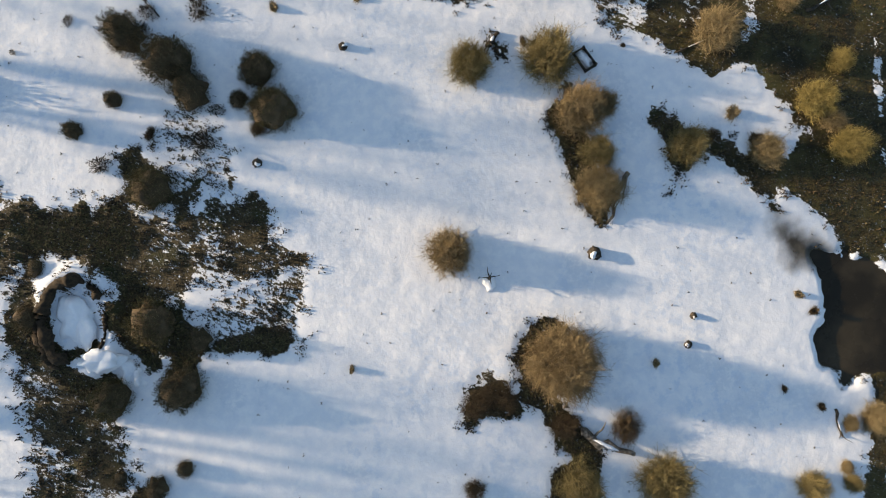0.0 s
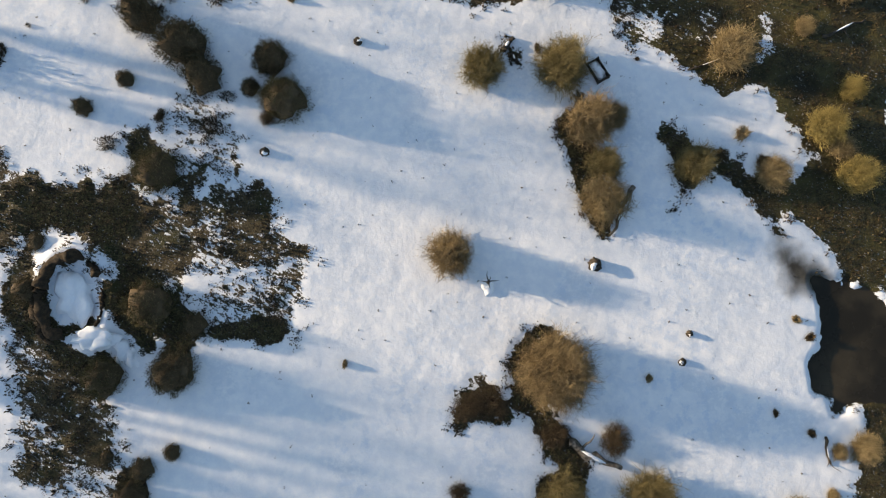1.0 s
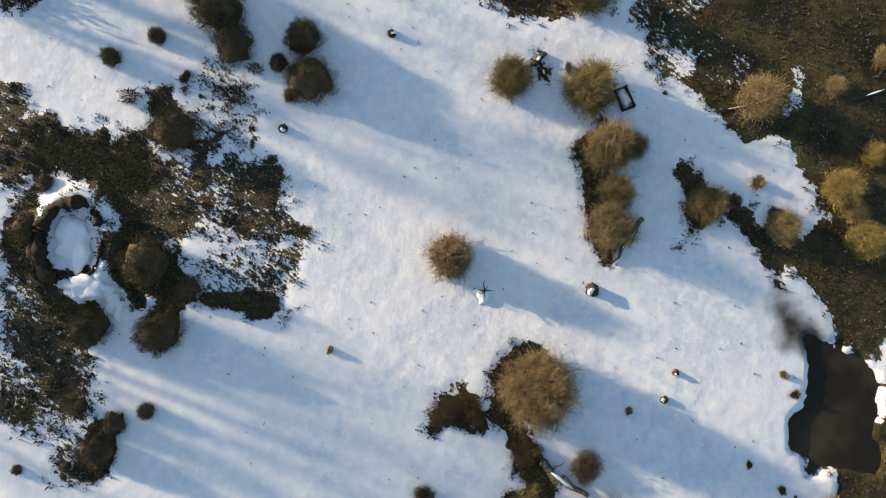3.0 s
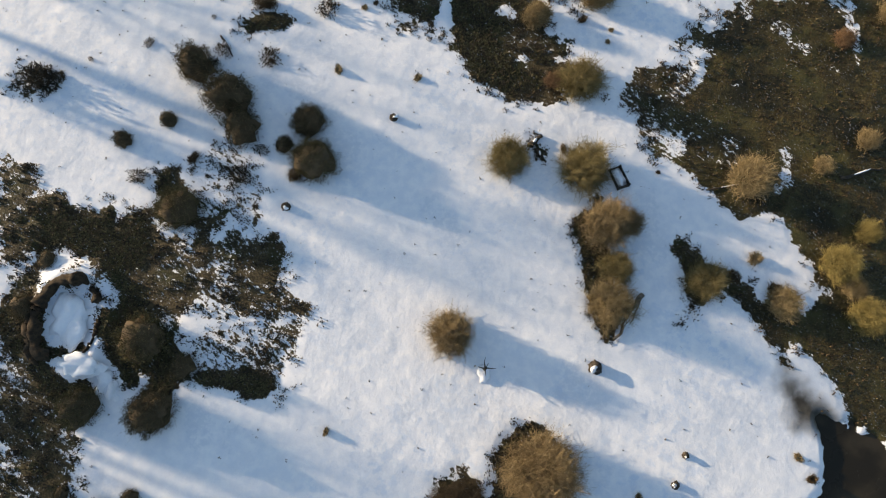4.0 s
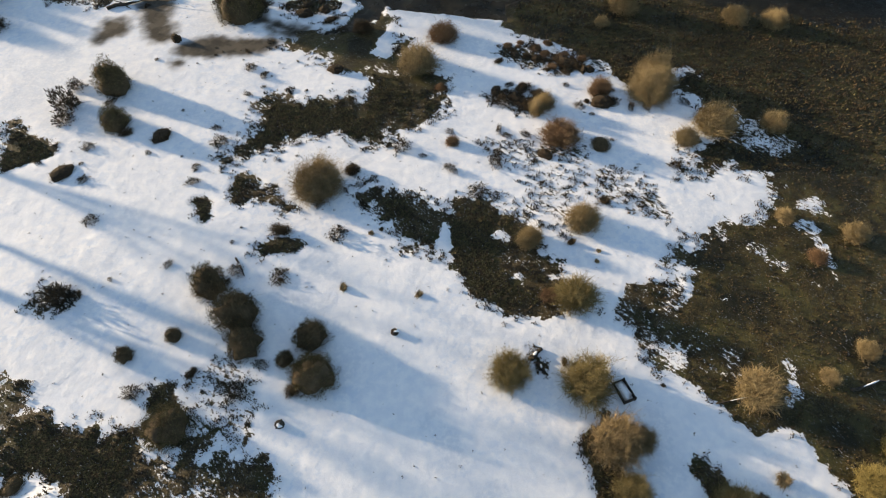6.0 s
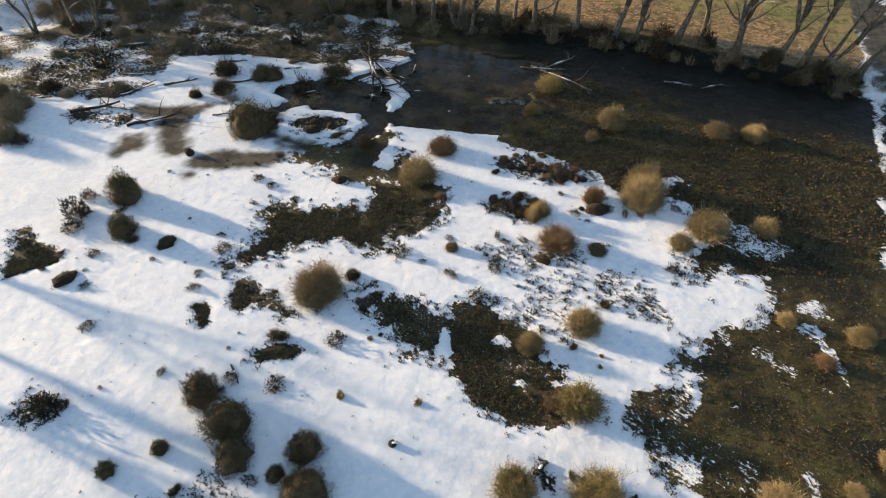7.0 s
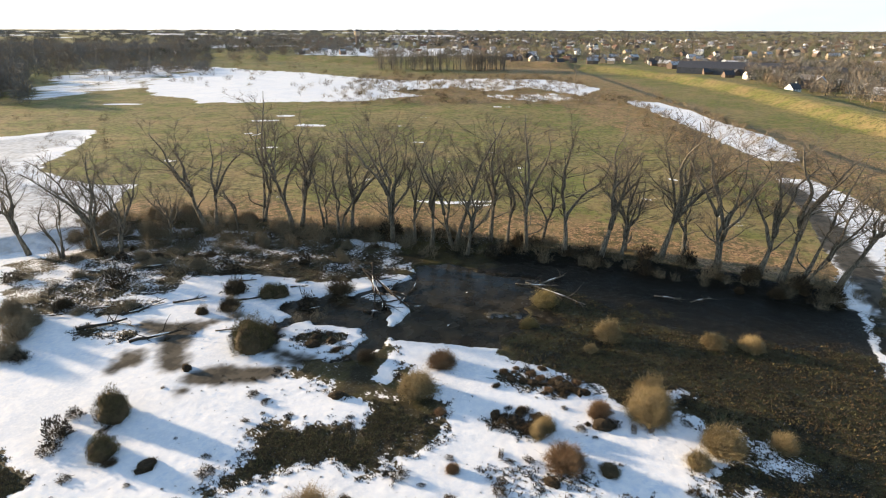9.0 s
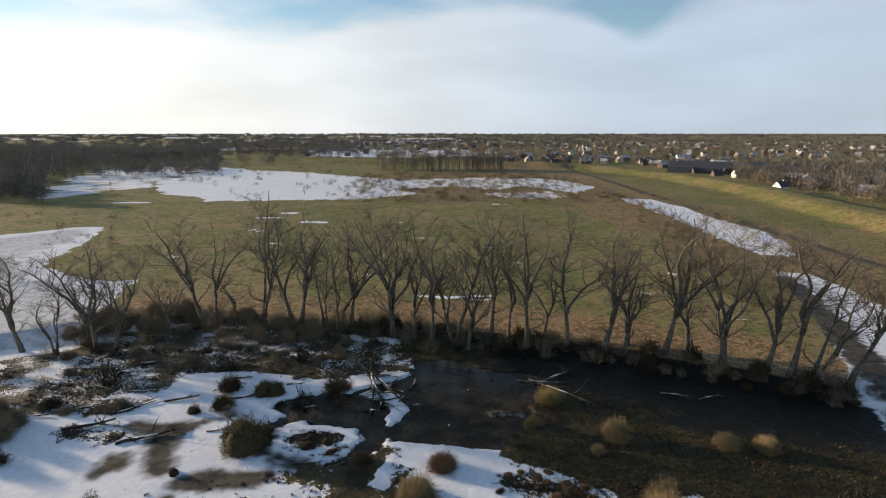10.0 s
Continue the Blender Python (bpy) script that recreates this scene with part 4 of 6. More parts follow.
def plant(key, x, y, r, h, where):
    name, label, category = SHRUB_WORDS[key]
    form = shrub_kind(key, r > 1.9 and key in ("brown", "grey", "olive", "straw"))[spin.randrange(3)]
    m = pose(x, y, ground_height(x, y) - 0.03, 0, 0, spin.uniform(0, 360)) @ Matrix.Diagonal((r, r * (spin.uniform(0.45, 1.5) if key in ("scrub", "tuft", "umber", "hummock") else spin.uniform(0.9, 1.1)), h, 1))
    ob = thing(name, m, label, category, where.replace("_", " ") + " shrubs")
    for pname, me, k in form:
        p = part(pname, me, ob)
        if pname.endswith(("crown", "fan", "foliage", "heather")):
            p["kind"] = "stuff"
        p.scale = (k, k, k * (0.5 if pname == "root_mound" else 1))
    return ob


for kind_, x_, y_, r_, h_ in [
    ('brown', 0.9, 2.4, 1.52, 2.13), ('brown', 6.5, -6.0, 2.63, 3.69), ('dark', -9.2, 17.0, 1.37, 1.91),
    ('darkolive', -8.6, 14.1, 1.62, 2.2), ('dark', -10.8, 15.3, 0.67, 0.94), ('umber', -9.9, 13.1, 0.55, 0.65),
    ('olive', 4.8, 14.4, 1.43, 2.01), ('olive', 10.1, 13.8, 1.75, 2.45), ('umber', 8.7, 15.4, 0.4, 0.48),
    ('brown', 11.3, 9.8, 1.77, 2.47), ('brown', 12.9, 10.0, 1.0, 1.4), ('olive', 11.9, 6.9, 1.18, 1.53),
    ('straw', 11.4, 4.4, 1.47, 1.91), ('umber', 5.9, -10.0, 0.91, 0.91), ('umber', 9.7, -10.8, 0.95, 0.95),
    ('olive', 6.0, -13.7, 1.44, 1.87), ('olive', 11.3, -14.5, 1.73, 2.25), ('umber', -0.6, -12.7, 0.65, 0.71),
]:
    plant(kind_, x_, y_, r_, h_, "open_snow")
for kind_, x_, y_, r_, h_ in [
    ('umber', 2.2, -7.5, 0.95, 0.85), ('umber', 0.7, -7.5, 0.87, 0.79), ('tuft', 12.5, -7.3, 0.4, 0.48),
    ('tuft', -6.8, -3.7, 0.4, 0.48), ('tuft', 15.3, 13.8, 0.23, 0.25), ('tuft', -7.4, 21.2, 0.38, 0.46),
    ('tuft', -1.6, 20.7, 0.34, 0.37), ('olive', 10.1, 20.5, 1.62, 1.95), ('rust', 8.2, 20.7, 0.68, 0.61),
    ('tuft', 12.3, 23.9, 0.27, 0.27),
]:
    plant(kind_, x_, y_, r_, h_, "open_snow")
for kind_, x_, y_, r_, h_ in [
    ('dark', -17.4, 21.1, 1.49, 2.54), ('dark', -14.8, 18.7, 1.79, 2.86), ('dark', -13.8, 16.5, 1.36, 1.9),
    ('dark', -19.0, 17.0, 0.64, 1.02), ('dark', -22.0, 15.5, 0.69, 1.11), ('scrub', -28.4, 19.9, 0.97, 1.17),
    ('scrub', -27.4, 20.2, 0.44, 0.52), ('darkolive', -17.5, 10.5, 1.59, 1.9), ('umber', -17.0, 14.2, 0.54, 0.65),
    ('scrub', -20.6, 12.8, 0.65, 0.65), ('scrub', -13.8, 13.0, 0.84, 0.67), ('scrub', -12.3, 14.9, 0.46, 0.42),
    ('darkolive', -18.8, 1.8, 1.68, 2.01), ('dark', -16.1, 0.1, 0.95, 1.04), ('dark', -17.6, -2.7, 1.66, 2.16),
    ('darkolive', -22.1, -2.4, 1.43, 1.86), ('dark', -26.6, 3.7, 0.96, 1.16),
]:
    plant(kind_, x_, y_, r_, h_, "left_bog")
for kind_, x_, y_, r_, h_ in [
    ('dark', -25.9, 6.9, 0.66, 0.6), ('dark', -18.3, -7.7, 0.61, 0.79),
    ('dark', -22.5, -7.5, 0.54, 0.64), ('dark', -20.3, -8.5, 0.85, 1.02), ('dark', -21.1, -10.1, 1.14, 1.36),
    ('dark', -23.2, -11.2, 0.43, 0.52), ('dark', -26.2, -11.4, 0.37, 0.44), ('scrub', -28.7, 20.3, 0.79, 0.95),
]:
    plant(kind_, x_, y_, r_, h_, "left_bog")
for kind_, x_, y_, r_, h_ in [
    ('olive', 17.8, 6.1, 1.29, 1.55), ('umber', 19.7, 6.5, 0.5, 0.59), ('tuft', 21.4, 7.7, 0.57, 0.63),
    ('straw', 22.8, 4.8, 1.14, 1.48), ('tuft', 22.5, 5.7, 0.49, 0.54), ('straw', 21.6, 13.4, 1.5, 1.8),
    ('straw', 26.9, 14.4, 0.65, 0.78), ('yellow', 27.0, 7.4, 1.3, 1.56), ('straw', 27.9, 5.9, 0.86, 0.86),
    ('yellow', 29.3, 9.7, 0.86, 1.03), ('straw', 30.4, 16.4, 0.78, 0.93), ('yellow', 28.4, 3.9, 1.26, 1.51),
    ('olive', 20.4, -16.8, 0.94, 1.12), ('straw', 23.8, -13.6, 0.5, 0.61), ('straw', 22.9, -16.2, 0.43, 0.52),
    ('tuft', 20.2, -10.6, 0.33, 0.42), ('tuft', 22.3, -12.2, 0.29, 0.38), ('tuft', 22.7, -4.9, 0.33, 0.36),
]:
    plant(kind_, x_, y_, r_, h_, "marsh_edge")
for kind_, x_, y_, r_, h_ in [
    ('tuft', 23.4, -6.2, 0.33, 0.36), ('straw', 25.4, -13.6, 0.94, 1.13), ('olive', 23.0, -17.2, 0.57, 0.69),
]:
    plant(kind_, x_, y_, r_, h_, "marsh_edge")
for kind_, x_, y_, r_, h_ in [
    ('brown', -10.6, 31.1, 2.35, 3.5), ('umber', -13.1, 26.5, 0.95, 0.85), ('darkolive', -32.6, 44.0, 1.7, 3.3),
    ('darkolive', -30.6, 38.7, 1.45, 2.3), ('scrub', -35.7, 39.1, 0.84, 0.84), ('scrub', -35.7, 41.4, 0.78, 0.78),
    ('scrub', -36.4, 43.9, 0.79, 0.95), ('umber', -29.4, 37.6, 0.52, 0.52), ('scrub', -36.3, 41.1, 1.44, 1.73),
    ('rust', 10.9, 37.6, 1.74, 1.91), ('rust', 0.9, 36.9, 0.62, 0.74), ('straw', 9.9, 42.2, 0.94, 1.69),
    ('rust', 15.4, 44.2, 0.8, 0.88), ('tuft', 14.2, 42.9, 0.39, 0.39), ('straw', 20.5, 44.1, 2.36, 3.06),
    ('dark', 14.6, 36.8, 1.04, 0.73), ('straw', 25.6, 39.4, 1.88, 2.44), ('straw', 22.6, 37.5, 1.08, 1.41),
]:
    plant(kind_, x_, y_, r_, h_, "far_bog")
for kind_, x_, y_, r_, h_ in [
    ('straw', 31.4, 39.7, 1.3, 1.56), ('straw', 11.6, 27.7, 1.41, 1.97), ('tuft', 13.9, 30.1, 0.63, 0.5),
    ('straw', 7.1, 25.8, 1.0, 1.51), ('tuft', 10.5, 25.7, 0.5, 0.45), ('tuft', 12.6, 24.9, 0.27, 0.27),
    ('scrub', 5.7, 42.8, 1.1, 0.7), ('scrub', 8.1, 42.2, 1.1, 0.7), ('straw', 28.7, 28.6, 0.77, 0.93),
    ('straw', 33.8, 26.7, 1.06, 1.28), ('rust', 30.0, 24.5, 0.78, 0.78), ('scrub', -6.7, 29.4, 0.38, 0.3),
    ('scrub', -10.4, 29.4, 0.57, 0.45), ('sparse', -7.9, 33.2, 0.74, 0.81), ('tuft', -5.7, 26.4, 0.32, 0.29),
    ('tuft', -4.9, 26.8, 0.23, 0.21), ('rust', -0.2, 44.7, 0.59, 0.59), ('umber', 7.6, 43.2, 0.35, 0.18),
]:
    plant(kind_, x_, y_, r_, h_, "far_bog")
for kind_, x_, y_, r_, h_ in [
    ('umber', 7.8, 45.0, 0.59, 0.4), ('rust', 7.3, 42.6, 0.37, 0.21), ('umber', 9.1, 42.0, 0.58, 0.36),
    ('hummock', 5.3, 44.4, 0.52, 0.47), ('rust', 5.9, 43.6, 0.44, 0.3), ('umber', 9.6, 42.3, 0.35, 0.21),
    ('hummock', 7.8, 43.0, 0.45, 0.28), ('rust', 8.3, 42.2, 0.7, 0.53), ('rust', 15.8, 44.6, 1.07, 1.5),
    ('straw', 9.0, 41.3, 0.74, 1.63), ('hummock', 7.1, 43.5, 0.7, 0.49), ('hummock', 8.4, 42.3, 0.63, 0.44),
]:
    plant(kind_, x_, y_, r_, h_, "far_bog")
for kind_, x_, y_, r_, h_ in [
    ('straw', -2.6, 48.2, 1.88, 2.26), ('rust', -0.1, 53.0, 1.59, 1.59), ('darkolive', -23.1, 57.1, 2.86, 4.01),
    ('wispy', -27.4, 64.2, 1.37, 1.79), ('grey', -29.0, 66.9, 1.26, 1.64), ('sparse', -32.1, 64.9, 0.69, 1.04),
    ('darkolive', -24.9, 70.2, 1.56, 2.02), ('darkolive', -23.5, 70.3, 1.47, 1.91), ('straw', 20.7, 59.1, 1.75, 2.27),
    ('straw', 17.7, 56.0, 0.83, 0.91), ('olive', 14.3, 67.8, 1.76, 2.28), ('olive', 11.3, 62.1, 1.19, 1.43),
    ('straw', 32.9, 57.2, 1.42, 1.7), ('straw', 37.1, 56.3, 1.27, 1.78), ('straw', 21.5, 46.5, 1.73, 2.77),
    ('umber', -14.8, 71.4, 1.98, 2.38), ('wispy', -16.7, 64.2, 1.36, 1.5), ('dark', -32.6, 65.0, 0.77, 0.92),
]:
    plant(kind_, x_, y_, r_, h_, "pool_side")
for kind_, x_, y_, r_, h_ in [
    ('grey', -49.6, 54.2, 0.94, 1.22), ('grey', -51.2, 54.6, 1.58, 2.37), ('grey', -52.8, 58.8, 1.86, 3.16),
    ('grey', -53.3, 61.9, 1.51, 2.26), ('grey', -56.7, 63.3, 1.96, 3.13), ('scrub', -48.7, 53.7, 1.03, 1.03),
    ('sparse', -29.1, 66.0, 1.41, 1.83), ('wispy', -48.2, 66.2, 1.61, 1.61), ('sparse', -52.3, 66.8, 1.31, 1.31),
    ('umber', -8.9, 54.2, 1.21, 1.33), ('hummock', -15.7, 57.0, 0.97, 0.68), ('wispy', -52.9, 93.7, 2.55, 4.59),
    ('wispy', -41.6, 78.2, 2.21, 2.65), ('sparse', -30.1, 71.4, 1.84, 2.21), ('hummock', 8.8, 50.1, 0.37, 0.2),
    ('hummock', 10.8, 47.8, 0.33, 0.24), ('umber', 8.8, 50.0, 0.4, 0.35), ('umber', 13.8, 48.9, 0.43, 0.32),
]:
    plant(kind_, x_, y_, r_, h_, "pool_side")
for kind_, x_, y_, r_, h_ in [
    ('hummock', 15.1, 47.9, 0.62, 0.39), ('umber', 11.2, 49.2, 0.34, 0.3), ('umber', 14.3, 48.2, 0.57, 0.35),
    ('hummock', 7.6, 50.3, 0.49, 0.29), ('umber', 13.8, 48.4, 0.55, 0.33), ('rust', 12.4, 50.0, 0.57, 0.3),
    ('umber', 11.9, 49.5, 0.48, 0.35), ('umber', 11.8, 50.1, 0.34, 0.2), ('rust', 12.1, 49.1, 0.38, 0.26),
    ('hummock', 10.7, 49.4, 0.42, 0.32), ('umber', 5.8, 49.0, 0.61, 0.4), ('hummock', 13.3, 49.0, 0.65, 0.4),
    ('hummock', -13.3, 57.5, 0.4, 0.34), ('hummock', -15.7, 58.8, 0.54, 0.45), ('hummock', -13.7, 58.1, 0.61, 0.54),
    ('hummock', -12.5, 56.2, 0.4, 0.26), ('umber', -12.8, 55.7, 0.58, 0.45), ('hummock', -14.2, 59.8, 0.42, 0.21),
]:
    plant(kind_, x_, y_, r_, h_, "pool_side")
for kind_, x_, y_, r_, h_ in [
    ('hummock', -16.2, 57.3, 0.57, 0.46), ('hummock', 9.8, 49.7, 0.76, 0.45), ('hummock', 12.6, 49.2, 0.82, 0.49),
    ('hummock', 14.5, 47.8, 0.68, 0.41),
]:
    plant(kind_, x_, y_, r_, h_, "pool_side")


# russet and dark heather crowded on the two low islands
islands_ = random.Random(41)
for area_, kinds_, n_ in (([(6.2, 51.8), (10.8, 53.0), (16.4, 48.3), (13.1, 46.7), (8.5, 49.7)], ("scrub", "rust", "umber", "rust"), 36),
                          ([(5.2, 45.6), (8.4, 45.4), (10.4, 44.6), (10.0, 41.8), (6.2, 43.3)], ("scrub", "umber", "scrub"), 26)):
    made_ = 0
    while made_ < n_:
        x_, y_ = islands_.uniform(5, 17), islands_.uniform(41, 53.5)
        if area_depth(np.array(x_), np.array(y_), area_) < 0.1:
            continue
        made_ += 1
        r_ = islands_.uniform(0.25, 0.62)
        plant(kinds_[made_ % len(kinds_)], x_, y_, r_, r_ * islands_.uniform(0.45, 0.75), "heather island")


# peaty rim round the snow-filled hollow
def peat_rim():
    rng, band = random.Random(12), Soup()
    ob = thing("peat_bank", pose(-23.6, 2.9, ground_height(-23.6, 2.9) + 0.12), "raised brown peat rim curving round a snow-filled hollow", "peat bank")
    for rad, thick, a0, a1, up in ((1.0, 0.46, 62, 250, 0.34), (1.2, 0.34, 150, 236, 0.22), (0.97, 0.40, 28, 52, 0.26), (0.95, 0.16, -72, 10, 0.24)):
        pts, radii = [], []
        for k in range(34):
            az = radians(a0 + (a1 - a0) * k / 33)
            wob = 1 + 0.07 * noise.noise(Vector((az * 2.2, rad * 7, 0)))
            pts.append(Vector((2.05 * rad * wob * math.cos(az), 2.75 * rad * wob * math.sin(az), up + 0.05 * rng.gauss(0, 1))))
            radii.append(thick * (0.75 + 0.5 * noise.noise(Vector((az * 3.1, 5 * rad, 2)))) * min(1, 0.25 + k / 3, 0.25 + (33 - k) / 3))
        band.tube(pts, radii, 9)
    for v in band.v:
        v += Vector(noise.noise_vector(v * 2.6)) * 0.16 + Vector(noise.noise_vector(v * 7.0)) * 0.06
    part("turf", band.mesh("turf", [EARTH], True), ob)


def snow_drift(x, y, rx, ry, h, turn, seed):
    s, rng = Soup(), random.Random(seed)
    s.lump(Vector((0, 0, -0.12)), rx, ry, h, rng, 0.34, 9, 26, 0, -0.15)
    for v in s.v:
        crease = abs(0.6 * v.x - 0.25 * v.y - 0.15 * math.sin(2.2 * v.y))
        v.z -= 0.5 * h * math.exp(-(crease / 0.22) ** 2)
        v += Vector(noise.noise_vector(v * 1.7)) * 0.10
    ob = thing("snow_drift", pose(x, y, ground_height(x, y), 0, 0, turn), "smooth white snow drift folded into the hollow bog", "snow drift")
    part("drift", s.mesh("drift", [SNOW], True), ob)


peat_rim()
snow_drift(-23.6, 2.85, 1.3, 1.95, 0.55, 14, 3)
snow_drift(-22.3, 0.1, 1.35, 0.75, 0.48, -8, 4)
snow_drift(-20.7, -1.0, 0.65, 1.15, 0.42, 24, 5)


# ---------- bare trees ----------
def limb(s, rng, p, d, length, r, steps, wander, lift, sides, mat=0):
    """One crooked limb. Returns its points and radii."""
    pts, rad = [p.copy()], [r]
    for k in range(steps):
        d = (d + Vector((rng.gauss(0, wander), rng.gauss(0, wander), rng.gauss(lift, wander * 0.6)))).normalized()
        p = p + d * (length / steps)
        pts.append(p.copy())
        rad.append(r * (1 - 0.82 * (k + 1) / steps))
    s.tube(pts, rad, sides, mat)
    return pts, rad


def bare_tree(seed, stems):
    """Meshes of a leafless tree 1 high: trunks that fork into long rising limbs, boughs and a haze of twigs."""
    rng = random.Random(seed)
    trunk, boughs, twigs = Soup(), Soup(), Soup()
    for st in range(stems):
        az = rng.random() * 2 * math.pi
        tilt = rng.uniform(0.02, 0.12) if stems == 1 else rng.uniform(0.10, 0.24)
        d = Vector((math.cos(az) * tilt, math.sin(az) * tilt, 1)).normalized()
        r0 = 0.0172 if stems == 1 else 0.0138
        foot = Vector((math.cos(az), math.sin(az), 0)) * 0.012 * (stems - 1) + Vector((0, 0, -0.012))
        fork = rng.uniform(0.27, 0.48)
        pts, rad = limb(trunk, rng, foot, d, fork, r0, 5, 0.05, 0.02, 8)
        leaders = []
        for k in range(rng.choice((3, 4, 4)) if stems == 1 else rng.choice((2, 3))):
            la = rng.random() * 2 * math.pi
            sp = rng.uniform(0.08, 0.27)
            ld = (d + Vector((math.cos(la) * sp, math.sin(la) * sp, 0.1))).normalized()
            lp = pts[rng.choice((3, 4, 5, 5))]
            leaders.append(limb(trunk, rng, lp, ld, rng.uniform(0.46, 0.68), r0 * rng.uniform(0.48, 0.68), 10, 0.13, 0.08, 6))
        leaders.append((pts, rad))
        for lp, lr in leaders:
            n = len(lp) - 1
            for k in range(8 if n > 6 else 2):
                t = rng.uniform(0.18, 0.98)
                i = min(int(t * n), n - 1)
                p = lp[i].lerp(lp[i + 1], t * n - i)
                ba, out = rng.random() * 2 * math.pi, rng.uniform(0.45, 1.0)
                bd = (Vector((math.cos(ba) * out, math.sin(ba) * out, rng.uniform(0.3, 1.0)))).normalized()
                blen = rng.uniform(0.12, 0.28) * (1.15 - 0.45 * t)
                bp, br = limb(boughs, rng, p, bd, blen, max(lr[i] * 0.55, 0.0020), 5, 0.2, 0.08, 4)
                for _ in range(5):
                    u = rng.uniform(0.2, 1.0)
                    j = min(int(u * 5), 4)
                    q = bp[j].lerp(bp[j + 1], u * 5 - j)
                    cd = ((bp[j + 1] - bp[j]).normalized() + Vector((rng.gauss(0, 0.6), rng.gauss(0, 0.6), rng.gauss(0.2, 0.4)))).normalized()
                    cp, cr = limb(twigs, rng, q, cd, rng.uniform(0.05, 0.12), 0.0010, 3, 0.2, 0.08, 3)
                    for _ in range(6):
                        w = rng.randrange(1, 4)
                        e = ((cp[w] - cp[w - 1]).normalized() + Vector((rng.gauss(0, 0.6), rng.gauss(0, 0.6), rng.gauss(0.15, 0.5)))).normalized()
                        a = cp[w - 1].lerp(cp[w], rng.random())
                        twigs.tube([a, a + e * rng.uniform(0.025, 0.06)], [0.0006, 0.0003], 3)
    top = max(v.z for v in twigs.v)
    for s in (trunk, boughs, twigs):
        s.v = [Vector((v.x, v.y, v.z / top)) for v in s.v]
    return (("trunk", trunk.mesh("trunk", [BARK], True)), ("bough_crown", boughs.mesh("boughs", [BARK])), ("twig_crown", twigs.mesh("twigs", [TWIG])))


TREE_FORMS = [bare_tree(100 + k, (1, 2, 1, 2, 1, 1, 2, 1)[k]) for k in range(8)]


def tree(x, y, h, lean, k, group, label):
    m = pose(x, y, ground_height(x, y) - 0.1, 0, math.degrees(math.atan2(lean * 0.8, h)), 0) @ pose(0, 0, 0, 0, 0, spin.uniform(0, 360)) @ Matrix.Diagonal((h * 1.5, h * 1.5, h * 1.06, 1))
    ob = thing("bare_tree", m, label, "tree", group)
    for pname, me in TREE_FORMS[k % 8]:
        p = part(pname, me, ob)
        if pname != "trunk":
            p["kind"] = "stuff"
    return ob


for k_, (x_, y_, h_, lean_) in enumerate([
    (-69.7, 85.0, 19.0, -3.0), (-63.3, 83.8, 13.5, 0.8), (-57.6, 85.4, 19.5, -1.5), (-54.6, 85.0, 17.5, -0.6), (-44.2, 96.6, 21.5, -5.5), (-42.2, 96.0, 18.0, 1.6),
    (-34.0, 98.3, 22.5, -0.6), (-27.6, 94.4, 22.0, 0.6), (-26.0, 95.4, 21.5, 4.2), (-18.6, 92.5, 18.5, 2.0), (-16.4, 93.2, 20.0, 3.0), (-8.7, 90.6, 23.5, 0.8),
    (-4.9, 89.8, 17.0, 1.0), (-1.9, 88.5, 18.0, 0.4), (2.0, 88.6, 22.5, 2.0),
]):
    tree(x_, y_, h_, lean_, k_, "tree row on the bank", "tall leafless tree with crooked dark boughs")
for k_, (x_, y_, h_, lean_) in enumerate([
    (4.3, 86.2, 17.5, 2.4), (8.5, 89.4, 21.5, 3.0), (11.1, 87.4, 17.5, 2.4), (14.3, 86.1, 22.0, 3.6), (20.1, 83.9, 22.5, 3.2), (25.8, 82.6, 23.5, 4.2), (30.3, 83.8, 18.0, 3.0),
    (34.7, 80.3, 24.0, 4.4), (42.2, 76.3, 23.0, 1.6), (47.3, 74.3, 20.5, 3.0), (49.4, 72.4, 22.5, 3.4), (51.6, 71.3, 19.0, 4.0), (56.0, 69.6, 20.5, 3.6),
]):
    tree(x_, y_, h_, lean_, k_ + 3, "tree row on the bank", "tall leafless tree with crooked dark boughs")
for k_, (x_, y_, h_, lean_) in enumerate([(-37.7, 95.2, 10.5, 0), (-21.5, 95, 15, 2), (17.0, 87.5, 15, 2), (29.0, 82.0, 15, 3), (38.4, 80.4, 17, 2), (-60.5, 88, 13, 0), (-49, 93, 12, 1)]):
    tree(x_, y_, h_, lean_, k_ + 5, "tree row on the bank", "slender leafless tree between the taller ones")
# trees west of the bog, whose long shadows streak the snow
for k_, (x_, y_, h_) in enumerate([(-58, 3, 15), (-61, 11, 17), (-58, 14.5, 15), (-60, 31, 16), (-66, 37, 19), (-57, -6, 14), (-70, 44, 17)]):
    tree(x_, y_, h_, 0, k_ + 1, "trees west of the bog", "tall leafless tree at the edge of the bog")

# brushwood on the bank
for k_ in range(300):
    x_ = -66 + 124 * spin.random() ** 1.25
    y_ = float(np.interp(x_, BANK_X, BANK_Y)) + spin.uniform(-4.0 if x_ < 0 else -1.0, 5.0) - (4 if x_ < -30 and k_ % 3 == 0 else 0)
    r_ = spin.uniform(0.9, 2.0) * (1.0 if x_ < 0 else 0.8)
    if x_ > 4 and k_ % 3:
        continue
    plant(("wispy", "wispy", "grey" if x_ < 4 else "wispy", "wispy", "wispy", "wispy")[k_ % 6], x_, y_, r_, r_ * spin.uniform(0.8, 2.1), "bank")
